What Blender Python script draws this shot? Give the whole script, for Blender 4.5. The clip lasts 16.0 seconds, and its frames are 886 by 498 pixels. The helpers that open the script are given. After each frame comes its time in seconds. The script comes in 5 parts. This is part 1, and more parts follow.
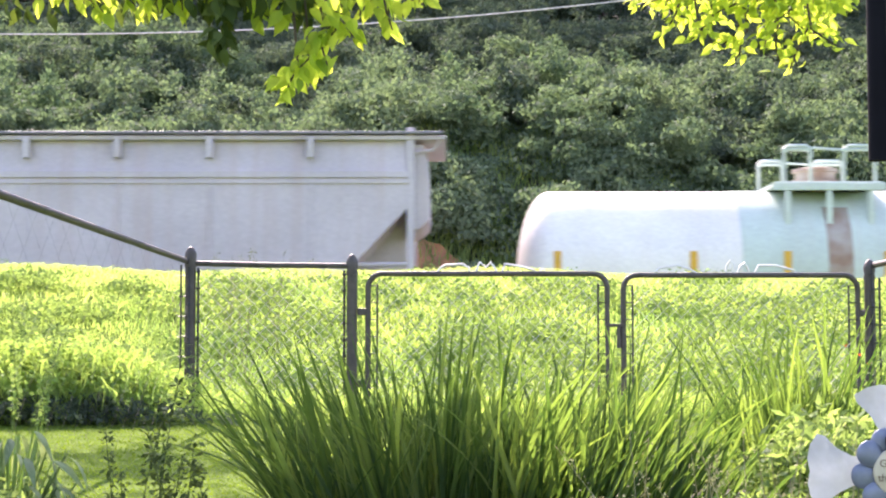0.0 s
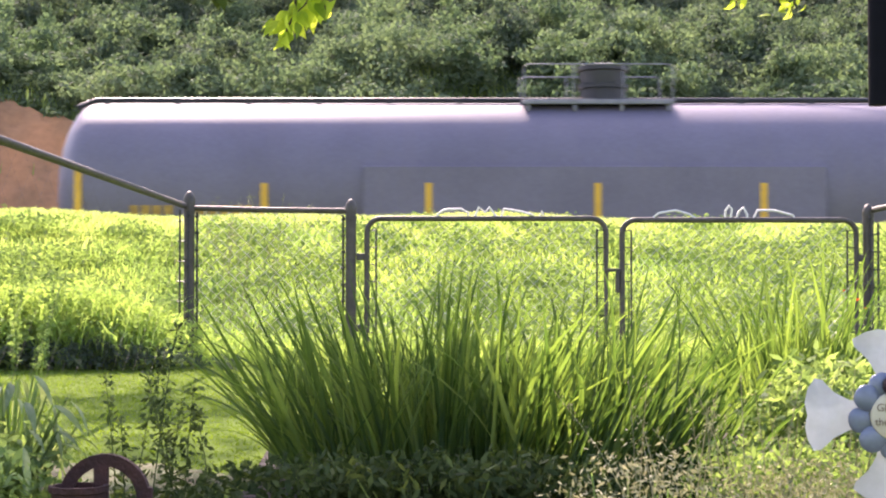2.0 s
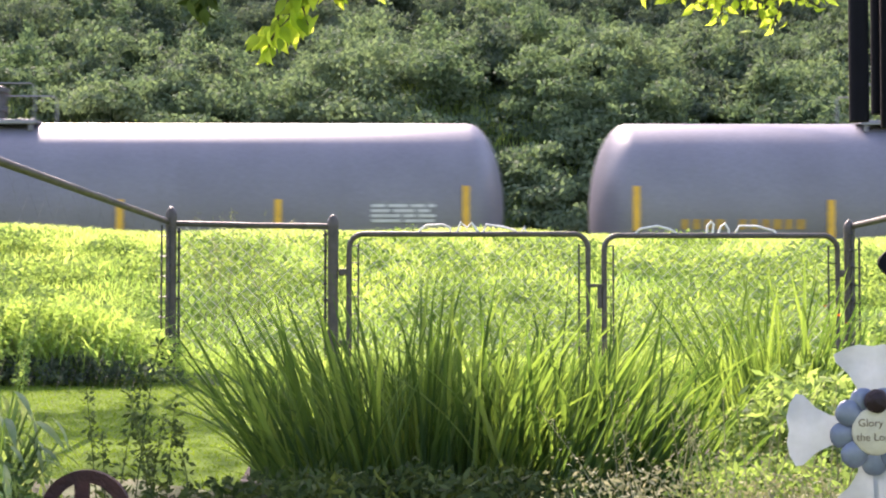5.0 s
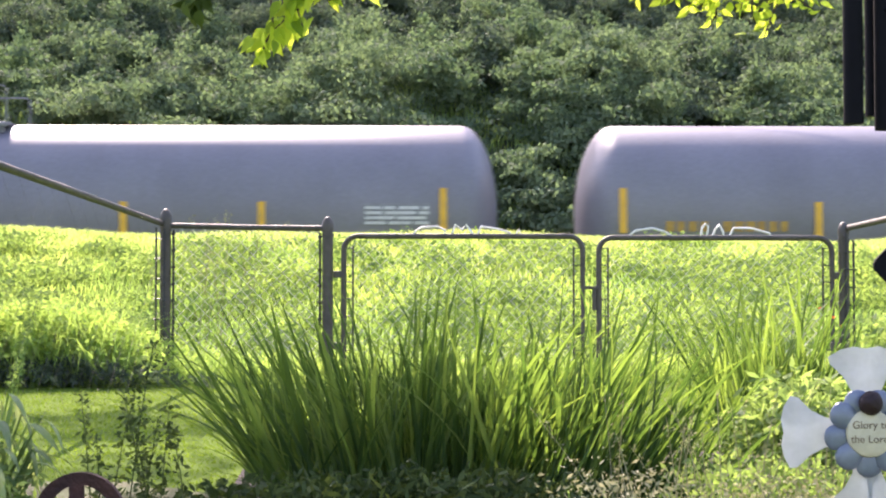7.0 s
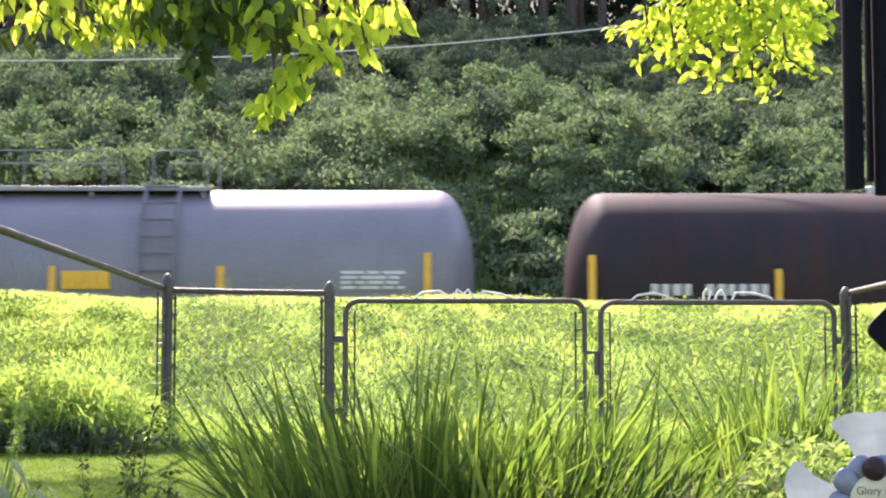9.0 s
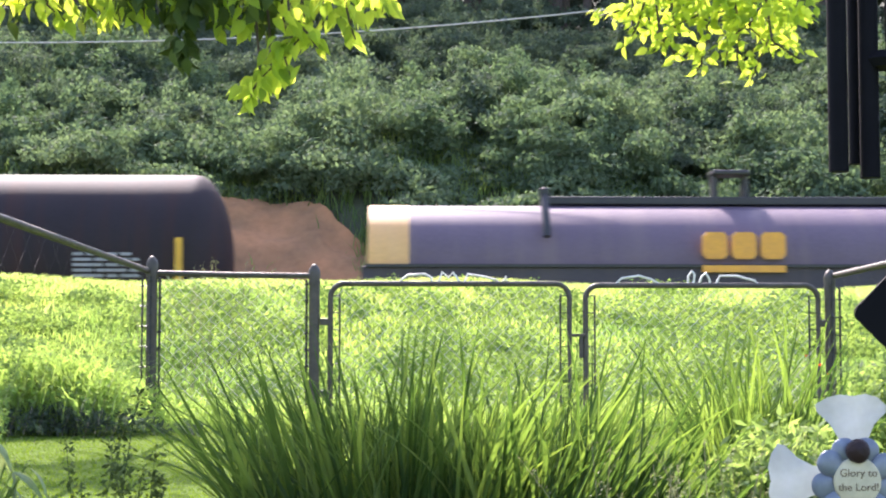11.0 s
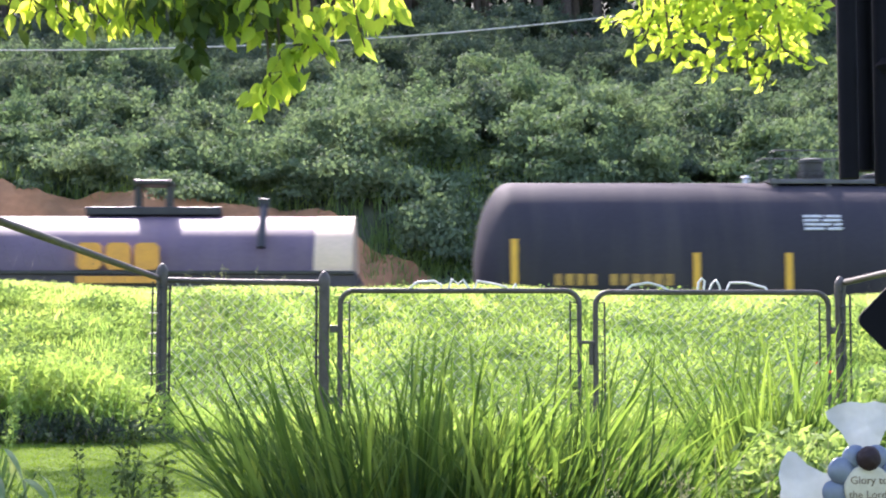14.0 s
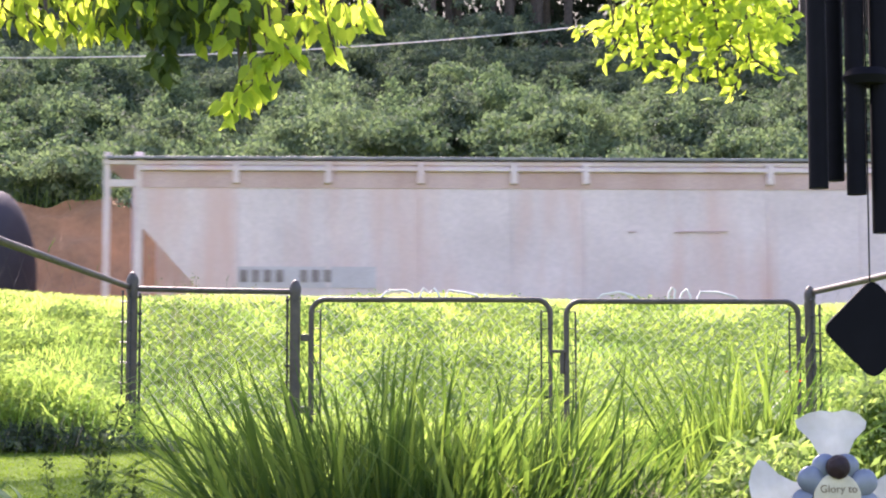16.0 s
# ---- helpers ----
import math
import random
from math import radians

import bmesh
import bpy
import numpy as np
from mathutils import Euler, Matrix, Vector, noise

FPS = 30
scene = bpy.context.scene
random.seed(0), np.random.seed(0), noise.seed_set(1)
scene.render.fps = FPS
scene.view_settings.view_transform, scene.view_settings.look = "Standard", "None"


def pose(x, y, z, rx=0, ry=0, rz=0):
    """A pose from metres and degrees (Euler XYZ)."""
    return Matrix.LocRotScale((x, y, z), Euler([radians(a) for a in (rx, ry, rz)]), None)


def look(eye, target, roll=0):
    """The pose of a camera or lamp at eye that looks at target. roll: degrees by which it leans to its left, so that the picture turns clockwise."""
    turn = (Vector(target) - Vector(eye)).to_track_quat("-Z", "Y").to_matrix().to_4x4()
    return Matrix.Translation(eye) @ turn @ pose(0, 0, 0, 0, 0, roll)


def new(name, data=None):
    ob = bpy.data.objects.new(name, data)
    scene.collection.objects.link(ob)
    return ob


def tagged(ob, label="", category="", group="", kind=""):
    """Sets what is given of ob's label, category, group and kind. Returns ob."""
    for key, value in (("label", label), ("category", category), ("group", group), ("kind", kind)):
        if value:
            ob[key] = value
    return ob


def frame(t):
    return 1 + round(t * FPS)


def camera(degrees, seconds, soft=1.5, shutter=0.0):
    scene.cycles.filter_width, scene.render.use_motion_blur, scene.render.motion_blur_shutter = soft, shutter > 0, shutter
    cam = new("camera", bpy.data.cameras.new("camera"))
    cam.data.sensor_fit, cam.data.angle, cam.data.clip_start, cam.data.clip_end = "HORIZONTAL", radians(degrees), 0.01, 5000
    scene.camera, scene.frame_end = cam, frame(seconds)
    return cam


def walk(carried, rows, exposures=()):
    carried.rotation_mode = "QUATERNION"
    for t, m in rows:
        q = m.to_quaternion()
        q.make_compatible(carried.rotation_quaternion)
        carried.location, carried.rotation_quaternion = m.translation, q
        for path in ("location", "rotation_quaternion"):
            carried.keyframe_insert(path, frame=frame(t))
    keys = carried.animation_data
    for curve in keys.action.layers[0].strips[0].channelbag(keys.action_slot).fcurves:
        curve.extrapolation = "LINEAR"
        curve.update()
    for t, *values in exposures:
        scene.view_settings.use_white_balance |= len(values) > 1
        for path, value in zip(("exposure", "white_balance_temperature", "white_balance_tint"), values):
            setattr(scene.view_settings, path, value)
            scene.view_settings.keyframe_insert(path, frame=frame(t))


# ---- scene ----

# ---------- camera and walk ----------
cam = camera(30.0, 16.0, soft=2.1, shutter=0.25)
EYE = (0.0, 0.0, 0.48)
# seconds, degrees of turn to the right, degrees of tilt upwards
VIEW = [(0, 0.0, 0.0), (0.5, -0.06, -0.21), (1, -0.18, -0.88), (1.5, 0.0, -1.54), (2, 0.04, -1.91), (2.5, 0.25, -1.99),
        (3, 0.39, -1.96), (3.5, 0.33, -1.59), (4, 0.39, -1.10), (4.2, 0.48, -1.02), (5.2, 0.68, -1.5), (6.3, 0.84, -1.84), (6.5, 0.84, -1.80),
        (7, 0.84, -1.30), (7.5, 0.84, -0.02), (8, 0.61, 1.02), (8.5, 0.67, 1.17), (9, 0.78, 0.94), (9.2, 0.74, 0.51),
        (10.2, 1.05, 0.25), (11.3, 1.34, 0.37), (11.5, 1.39, 0.37), (12, 1.86, 0.31), (12.5, 1.86, -0.04), (13, 1.80, -0.35),
        (13.5, 1.17, -0.08), (14, 0.96, 0.59), (14.5, 1.27, 0.88), (15, 1.80, 0.74), (15.5, 2.04, 0.65), (16, 1.96, 0.90)]
BASE_TILT = 3.5
walk(cam, [(t, pose(*EYE, 90 + BASE_TILT + up, 0, -turn)) for t, turn, up in VIEW],
     exposures=((0, 1.91, 6500, 36), (0.9, 1.76, 6450, 35), (2.5, 1.76, 6950, 37), (4.2, 1.74, 6850, 33), (7, 1.75, 6650, 32), (9.2, 1.75, 6700, 32), (11.3, 1.77, 6150, 28), (14.6, 1.77, 6050, 30), (15.5, 1.78, 6300, 31), (16, 1.82, 6420, 38)))

# ---------- world, sun ----------
SUN_EL, SUN_AZ = 44.0, -16.0   # height, and turn from the line of sight (to the left is negative)
world = bpy.data.worlds.new("sky")
scene.world = world
world.use_nodes = True
wn = world.node_tree
sky = wn.nodes.new("ShaderNodeTexSky")
sky.sky_type, sky.sun_disc = "NISHITA", False
sky.sun_elevation, sky.sun_rotation = radians(SUN_EL), radians(SUN_AZ)
sky.dust_density, sky.air_density = 2.0, 1.2
wn.links.new(sky.outputs[0], wn.nodes["Background"].inputs[0])
wn.nodes["Background"].inputs[1].default_value = 0.15
sun_data = bpy.data.lights.new("sun", "SUN")
sun_data.energy, sun_data.angle, sun_data.color = 4.3, radians(0.5), (1.0, 0.93, 0.80)
sun = new("sun", sun_data)
sd = Vector((math.sin(radians(SUN_AZ)) * math.cos(radians(SUN_EL)), math.cos(radians(SUN_AZ)) * math.cos(radians(SUN_EL)), math.sin(radians(SUN_EL))))
sun.matrix_world = look(sd * 100, (0, 0, 0))


# ---------- materials ----------
def material(name, base, other=None, rough=0.6, metal=0.0, scale=4.0, bump=0.0, bump_scale=40.0, fine=None, trans=0.0,
             trans_color=None, per_piece=0.0, stretch=None, spec=0.5):
    """A paint, metal or leaf: base colour drifting to other at one scale, fine grain at a second, and bump."""
    m = bpy.data.materials.new(name)
    m.use_nodes = True
    nt = m.node_tree
    n, l = nt.nodes, nt.links
    b = n["Principled BSDF"]
    b.inputs["Roughness"].default_value, b.inputs["Metallic"].default_value = rough, metal
    b.inputs["Specular IOR Level"].default_value = spec
    tc = n.new("ShaderNodeTexCoord")
    src = tc.outputs["Object"]
    if stretch:
        mp = n.new("ShaderNodeMapping")
        mp.inputs["Scale"].default_value = stretch
        l.new(src, mp.inputs[0])
        src = mp.outputs[0]
    if other is None:
        other = tuple(c * 0.75 for c in base)
    t1 = n.new("ShaderNodeTexNoise")
    t1.inputs["Scale"].default_value, t1.inputs["Detail"].default_value = scale, 5
    l.new(src, t1.inputs[0])
    r1 = n.new("ShaderNodeValToRGB")
    r1.color_ramp.elements[0].position, r1.color_ramp.elements[1].position = 0.35, 0.68
    r1.color_ramp.elements[0].color, r1.color_ramp.elements[1].color = (*base, 1), (*other, 1)
    l.new(t1.outputs[0], r1.inputs[0])
    col = r1.outputs[0]
    t2 = n.new("ShaderNodeTexNoise")
    t2.inputs["Scale"].default_value, t2.inputs["Detail"].default_value = bump_scale, 4
    l.new(tc.outputs["Object"], t2.inputs[0])
    mul = n.new("ShaderNodeMixRGB")
    mul.blend_type, mul.inputs[0].default_value = "MULTIPLY", 0.35 if fine is None else fine
    l.new(col, mul.inputs[1])
    r2 = n.new("ShaderNodeValToRGB")
    r2.color_ramp.elements[0].color = (0.45, 0.45, 0.45, 1)
    r2.color_ramp.elements[0].position, r2.color_ramp.elements[1].position = 0.3, 0.7
    l.new(t2.outputs[0], r2.inputs[0])
    l.new(r2.outputs[0], mul.inputs[2])
    col = mul.outputs[0]
    if per_piece:
        geo, info, add = n.new("ShaderNodeNewGeometry"), n.new("ShaderNodeObjectInfo"), n.new("ShaderNodeMath")
        add.operation = "ADD"
        l.new(geo.outputs["Random Per Island"], add.inputs[0])
        l.new(info.outputs["Random"], add.inputs[1])
        fr = n.new("ShaderNodeMath")
        fr.operation = "FRACT"
        l.new(add.outputs[0], fr.inputs[0])
        mr = n.new("ShaderNodeMapRange")
        mr.inputs[3].default_value, mr.inputs[4].default_value = 1 - per_piece, 1 + per_piece
        l.new(fr.outputs[0], mr.inputs[0])
        hs = n.new("ShaderNodeHueSaturation")
        l.new(mr.outputs[0], hs.inputs["Value"])
        hr = n.new("ShaderNodeMapRange")
        hr.inputs[3].default_value, hr.inputs[4].default_value = 0.5 + 0.035 * per_piece, 0.5 - 0.05 * per_piece
        l.new(fr.outputs[0], hr.inputs[0])
        l.new(hr.outputs[0], hs.inputs["Hue"])
        l.new(col, hs.inputs["Color"])
        col = hs.outputs[0]
    l.new(col, b.inputs["Base Color"])
    if bump:
        bp = n.new("ShaderNodeBump")
        bp.inputs["Strength"].default_value, bp.inputs["Distance"].default_value = bump, 0.02
        l.new(t2.outputs[0], bp.inputs["Height"])
        l.new(bp.outputs[0], b.inputs["Normal"])
    if trans:
        tr, mx = n.new("ShaderNodeBsdfTranslucent"), n.new("ShaderNodeMixShader")
        tint = n.new("ShaderNodeMixRGB")
        tint.blend_type, tint.inputs[0].default_value = "MULTIPLY", 1.0
        tint.inputs[2].default_value = (*(trans_color or (1, 1, 1)), 1)
        l.new(col, tint.inputs[1])
        l.new(tint.outputs[0], tr.inputs[0])
        mx.inputs[0].default_value = trans
        l.new(b.outputs[0], mx.inputs[1])
        l.new(tr.outputs[0], mx.inputs[2])
        l.new(mx.outputs[0], n["Material Output"].inputs[0])
    return m


TR = (2.3, 2.2, 1.0)
M_SOIL = material("soil and turf", (0.12, 0.18, 0.035), (0.085, 0.135, 0.028), 1.0, scale=1.5, bump=0.4, spec=0.03)
M_FIELD = material("field grass", (0.255, 0.35, 0.115), (0.155, 0.26, 0.09), 0.75, spec=0.15, scale=0.9, trans=0.5, trans_color=(2.2, 2.12, 1.1), per_piece=0.16, fine=0.1)
M_CREST = material("pale ridge grass", (0.34, 0.41, 0.17), (0.25, 0.36, 0.12), 0.8, spec=0.08, scale=0.9, trans=0.5, trans_color=(2.1, 2.0, 1.25), per_piece=0.16, fine=0.1)
M_WEED = material("field weed leaves", (0.165, 0.245, 0.09), (0.095, 0.165, 0.062), 0.9, spec=0.02, scale=0.7, trans=0.45, trans_color=(2.3, 2.2, 1.05), per_piece=0.18, fine=0.1)
M_LAWN = material("lawn grass", (0.125, 0.20, 0.025), (0.10, 0.165, 0.022), 1.0, spec=0.02, scale=0.9, trans=0.35, trans_color=TR, per_piece=0.08, fine=0.05)
M_SHRUB = material("shrub leaves", (0.10, 0.135, 0.092), (0.058, 0.086, 0.057), 0.8, spec=0.15, scale=0.3, trans=0.4, trans_color=(1.4, 1.5, 1.0), per_piece=0.18, fine=0.1)
M_SHRUB2 = material("pale shrub leaves", (0.15, 0.205, 0.118), (0.095, 0.148, 0.082), 0.8, spec=0.15, scale=0.35, trans=0.4, trans_color=(1.4, 1.5, 1.0), per_piece=0.18, fine=0.1)
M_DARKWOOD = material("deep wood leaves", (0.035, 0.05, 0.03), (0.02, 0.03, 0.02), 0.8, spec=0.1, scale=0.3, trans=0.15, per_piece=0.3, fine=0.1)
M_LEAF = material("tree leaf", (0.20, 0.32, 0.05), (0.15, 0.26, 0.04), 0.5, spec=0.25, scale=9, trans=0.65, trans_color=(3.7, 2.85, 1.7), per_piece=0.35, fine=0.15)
# Shaded copy of the tree leaf: inner shade is put into its colour.
M_LEAFSHADE = material("shaded tree leaf", (0.065, 0.11, 0.03), (0.045, 0.08, 0.025), 0.6, spec=0.2, scale=6, trans=0.3, trans_color=(1.8, 1.6, 0.7), per_piece=0.35, fine=0.1)
M_BLADE = material("sword leaf", (0.058, 0.112, 0.038), (0.038, 0.084, 0.032), 0.6, spec=0.2, scale=5, trans=0.5, trans_color=(3.1, 2.75, 0.95), per_piece=0.55, fine=0.15, stretch=(1, 1, 0.2))
M_HERB = material("garden herb leaves", (0.18, 0.26, 0.10), (0.09, 0.155, 0.06), 0.75, spec=0.15, scale=3, trans=0.45, trans_color=(2.1, 2.1, 1.1), per_piece=0.45, fine=0.1)
M_DRY = material("dry seed stalks", (0.34, 0.34, 0.17), (0.19, 0.21, 0.08), 0.8, scale=3, trans=0.3, per_piece=0.35)
M_MULCH = material("dark garden soil", (0.045, 0.032, 0.022), (0.025, 0.02, 0.015), 0.95, scale=5, bump=0.7)
# Herb leaf darkened: the near bed's shade is put into its colour.
M_DHERB = material("darkened herb leaves", (0.055, 0.088, 0.03), (0.03, 0.052, 0.02), 0.8, spec=0.1, scale=3, trans=0.2, trans_color=TR, per_piece=0.45, fine=0.1)
M_BARK = material("bark", (0.09, 0.07, 0.05), (0.05, 0.04, 0.03), 0.9, scale=8, bump=0.6)
M_DIRT = material("bare red clay bank", (0.42, 0.20, 0.085), (0.27, 0.145, 0.065), 0.95, scale=1.1, bump=0.8, bump_scale=6)
M_BALLAST = material("grey ballast", (0.22, 0.20, 0.18), (0.12, 0.11, 0.10), 0.95, scale=14, bump=0.9, bump_scale=25)
M_RAIL = material("rusty rail steel", (0.16, 0.09, 0.05), (0.09, 0.05, 0.03), 0.6, 0.5, scale=6)
M_GALV = material("weathered galvanised steel", (0.095, 0.083, 0.068), (0.06, 0.053, 0.045), 0.55, 0.25, scale=12, bump=0.15)
M_WIRE = material("galvanised fence wire", (0.58, 0.58, 0.54), (0.42, 0.42, 0.39), 0.45, 0.3, scale=20)
M_BLACK = material("black painted steel", (0.02, 0.02, 0.022), (0.03, 0.03, 0.03), 0.5, scale=3)
M_CHIME = material("matt black aluminium", (0.003, 0.003, 0.006), (0.005, 0.005, 0.008), 0.75, scale=5, spec=0.12)
M_YEL = material("yellow reflective paint", (0.78, 0.43, 0.03), (0.66, 0.36, 0.03), 0.5, scale=6)
M_MARK = material("orange-yellow mark paint", (0.80, 0.37, 0.04), (0.70, 0.32, 0.05), 0.5, scale=6)
M_LITTER = material("dark leaf litter", (0.07, 0.085, 0.04), (0.05, 0.055, 0.03), 0.95, scale=1.2, bump=0.6)
M_PATH = material("trodden soil", (0.08, 0.07, 0.026), (0.065, 0.095, 0.02), 0.95, scale=7, bump=0.7)
M_YELD = material("dull yellow stencil paint", (0.50, 0.30, 0.06), (0.35, 0.20, 0.06), 0.6, scale=9)
M_BAR = material("pale stencil paint", (0.62, 0.62, 0.62), (0.5, 0.5, 0.5), 0.6, scale=8)
M_BARG = material("faded grey stencil paint", (0.33, 0.33, 0.35), (0.27, 0.27, 0.28), 0.7, scale=8)


def car_paint(name, base, dirt, rough=0.42, streak=0.5, metal=0.0, wide=1.6, spec=0.3):
    """Rail car paint with vertical dirt streaks and blotches."""
    m = material(name, base, tuple(0.85 * c for c in base), rough, metal, scale=0.8, fine=0.25, bump_scale=18, bump=0.04, spec=spec)
    n, l = m.node_tree.nodes, m.node_tree.links
    b = n["Principled BSDF"]
    old = b.inputs["Base Color"].links[0].from_socket
    tc = n["Texture Coordinate"]
    mp = n.new("ShaderNodeMapping")
    mp.inputs["Scale"].default_value = (wide, 0.2, 0.13)
    l.new(tc.outputs["Object"], mp.inputs[0])
    t = n.new("ShaderNodeTexNoise")
    t.inputs["Scale"].default_value, t.inputs["Detail"].default_value = 2.0, 6
    l.new(mp.outputs[0], t.inputs[0])
    r = n.new("ShaderNodeValToRGB")
    r.color_ramp.elements[0].position, r.color_ramp.elements[1].position = 0.48, 0.72
    r.color_ramp.elements[1].color = (streak, streak, streak, 1)
    l.new(t.outputs[0], r.inputs[0])
    mix = n.new("ShaderNodeMixRGB")
    l.new(r.outputs[0], mix.inputs[0])
    l.new(old, mix.inputs[1])
    mix.inputs[2].default_value = (*dirt, 1)
    l.new(mix.outputs[0], b.inputs["Base Color"])
    return m


P_GREY = car_paint("grey tank paint", (0.205, 0.20, 0.228), (0.165, 0.155, 0.17), 0.4, 0.35)
P_BLUE = car_paint("blue-grey tank paint", (0.175, 0.16, 0.205), (0.165, 0.145, 0.17), 0.5, 0.4)
P_WHITE = car_paint("white tank paint", (0.90, 0.87, 0.80), (0.74, 0.66, 0.56), 0.35, 0.25)
P_MINT = car_paint("pale green band paint", (0.60, 0.70, 0.60), (0.50, 0.48, 0.40), 0.4, 0.4)
P_BROWN = car_paint("brown-black tank paint", (0.034, 0.027, 0.031), (0.065, 0.026, 0.02), 0.7, 0.5, spec=0.14)
P_DARK = car_paint("charcoal tank paint", (0.048, 0.045, 0.055), (0.085, 0.075, 0.07), 0.75, 0.4, spec=0.1)
P_HOOD = car_paint("grey-violet hood paint", (0.155, 0.115, 0.15), (0.20, 0.15, 0.15), 0.55, 0.5, spec=0.2)
P_NAVY = car_paint("dark navy hood paint", (0.055, 0.06, 0.085), (0.11, 0.10, 0.11), 0.58, 0.5, spec=0.2)
P_TROUGH = car_paint("dark violet-grey car paint", (0.07, 0.062, 0.078), (0.10, 0.08, 0.08), 0.6, 0.4, spec=0.2)
P_CREAM = car_paint("faded cream-orange band paint", (0.72, 0.54, 0.36), (0.62, 0.46, 0.36), 0.5, 0.4)
P_YBAND = car_paint("orange-yellow band paint", (0.80, 0.45, 0.17), (0.70, 0.42, 0.22), 0.5, 0.4)
P_HOP = car_paint("light grey hopper paint", (0.60, 0.55, 0.56), (0.46, 0.36, 0.33), 0.5, 0.6)
P_HOP2 = car_paint("pinkish white hopper paint", (0.76, 0.62, 0.60), (0.64, 0.40, 0.34), 0.5, 0.9, wide=0.75)


# ---------- mesh helpers ----------
def part(name, bm, mat, parent=None, label="", smooth=False):
    me = bpy.data.meshes.new(name)
    bm.normal_update()
    bm.to_mesh(me)
    bm.free()
    me.materials.append(mat)
    if smooth:
        me.polygons.foreach_set("use_smooth", [True] * len(me.polygons))
        try:
            me.set_sharp_from_angle(angle=radians(40))
        except Exception:
            pass
    ob = new(name, me)
    if parent:
        ob.parent = parent
    if label:
        ob["label"] = label
    return ob


def thing(name, m, label, category, group=""):
    ob = new(name)
    ob.matrix_world = m
    ob.empty_display_size = 0.2
    return tagged(ob, label, category, group)


def box(bm, cx, cy, cz, sx, sy, sz, bevel=0.0, rot=None):
    g = bmesh.ops.create_cube(bm, size=1.0)
    vs = g["verts"]
    bmesh.ops.scale(bm, vec=(sx, sy, sz), verts=vs)
    if bevel:
        es = list({e for v in vs for e in v.link_edges})
        r = bmesh.ops.bevel(bm, geom=es, offset=bevel, segments=2, affect="EDGES", profile=0.5)
        vs = list({v for f in r["faces"] for v in f.verts} | {v for v in vs if v.is_valid})
    if rot is not None:
        bmesh.ops.transform(bm, matrix=rot, verts=vs)
    bmesh.ops.translate(bm, vec=(cx, cy, cz), verts=vs)
    return bm


def boxed(*a, **k):
    return box(bmesh.new(), *a, **k)


def tube(bm, pts, r, seg=8, caps=True):
    """A round bar along points; r is one radius or one for each point."""
    pts = [Vector(p) for p in pts]
    rs = r if isinstance(r, (list, tuple)) else [r] * len(pts)
    rings, up = [], None
    for i, p in enumerate(pts):
        d = (pts[min(i + 1, len(pts) - 1)] - pts[max(i - 1, 0)]).normalized()
        if up is None:
            up = d.orthogonal().normalized()
        up = (up - d * up.dot(d)).normalized()
        side = d.cross(up)
        rings.append([bm.verts.new(p + (up * math.cos(a) + side * math.sin(a)) * rs[i]) for a in (2 * math.pi * k / seg for k in range(seg))])
    for a, b in zip(rings, rings[1:]):
        for k in range(seg):
            bm.faces.new((a[k], a[(k + 1) % seg], b[(k + 1) % seg], b[k]))
    if caps:
        bm.faces.new(rings[0][::-1])
        bm.faces.new(rings[-1])
    return bm


def tubed(pts, r, seg=8):
    return tube(bmesh.new(), pts, r, seg)


def lathe_x(bm, profile, seg=48, zc=0.0, a0=0.0, a1=2 * math.pi):
    """Turn a profile of (x, radius) round the x axis at height zc."""
    closed = abs(a1 - a0 - 2 * math.pi) < 1e-6
    n = seg if closed else seg + 1
    rings = []
    for x, r in profile:
        if r < 1e-4:
            rings.append([bm.verts.new((x, 0, zc))])
        else:
            rings.append([bm.verts.new((x, r * math.cos(a0 + (a1 - a0) * k / seg), zc + r * math.sin(a0 + (a1 - a0) * k / seg))) for k in range(n)])
    for a, b in zip(rings, rings[1:]):
        for k in range(seg):
            k2 = (k + 1) % n
            if len(a) == 1:
                bm.faces.new((a[0], b[k2], b[k]))
            elif len(b) == 1:
                bm.faces.new((a[k], a[k2], b[0]))
            else:
                bm.faces.new((a[k], a[k2], b[k2], b[k]))
    return bm


def lathe_z(bm, profile, seg=24, at=(0, 0, 0)):
    rings = []
    for r, z in profile:
        rings.append([bm.verts.new((at[0] + r * math.cos(2 * math.pi * k / seg), at[1] + r * math.sin(2 * math.pi * k / seg), at[2] + z)) for k in range(seg)])
    for a, b in zip(rings, rings[1:]):
        for k in range(seg):
            bm.faces.new((a[k], a[(k + 1) % seg], b[(k + 1) % seg], b[k]))
    bm.faces.new(rings[0][::-1])
    bm.faces.new(rings[-1])
    return bm


def prism(bm, outline, y0, y1):
    """A flat outline of (x, z) given thickness from y0 to y1."""
    a = [bm.verts.new((x, y0, z)) for x, z in outline]
    b = [bm.verts.new((x, y1, z)) for x, z in outline]
    bm.faces.new(a)
    bm.faces.new(b[::-1])
    for i in range(len(a)):
        j = (i + 1) % len(a)
        bm.faces.new((a[i], b[i], b[j], a[j]))
    return bm


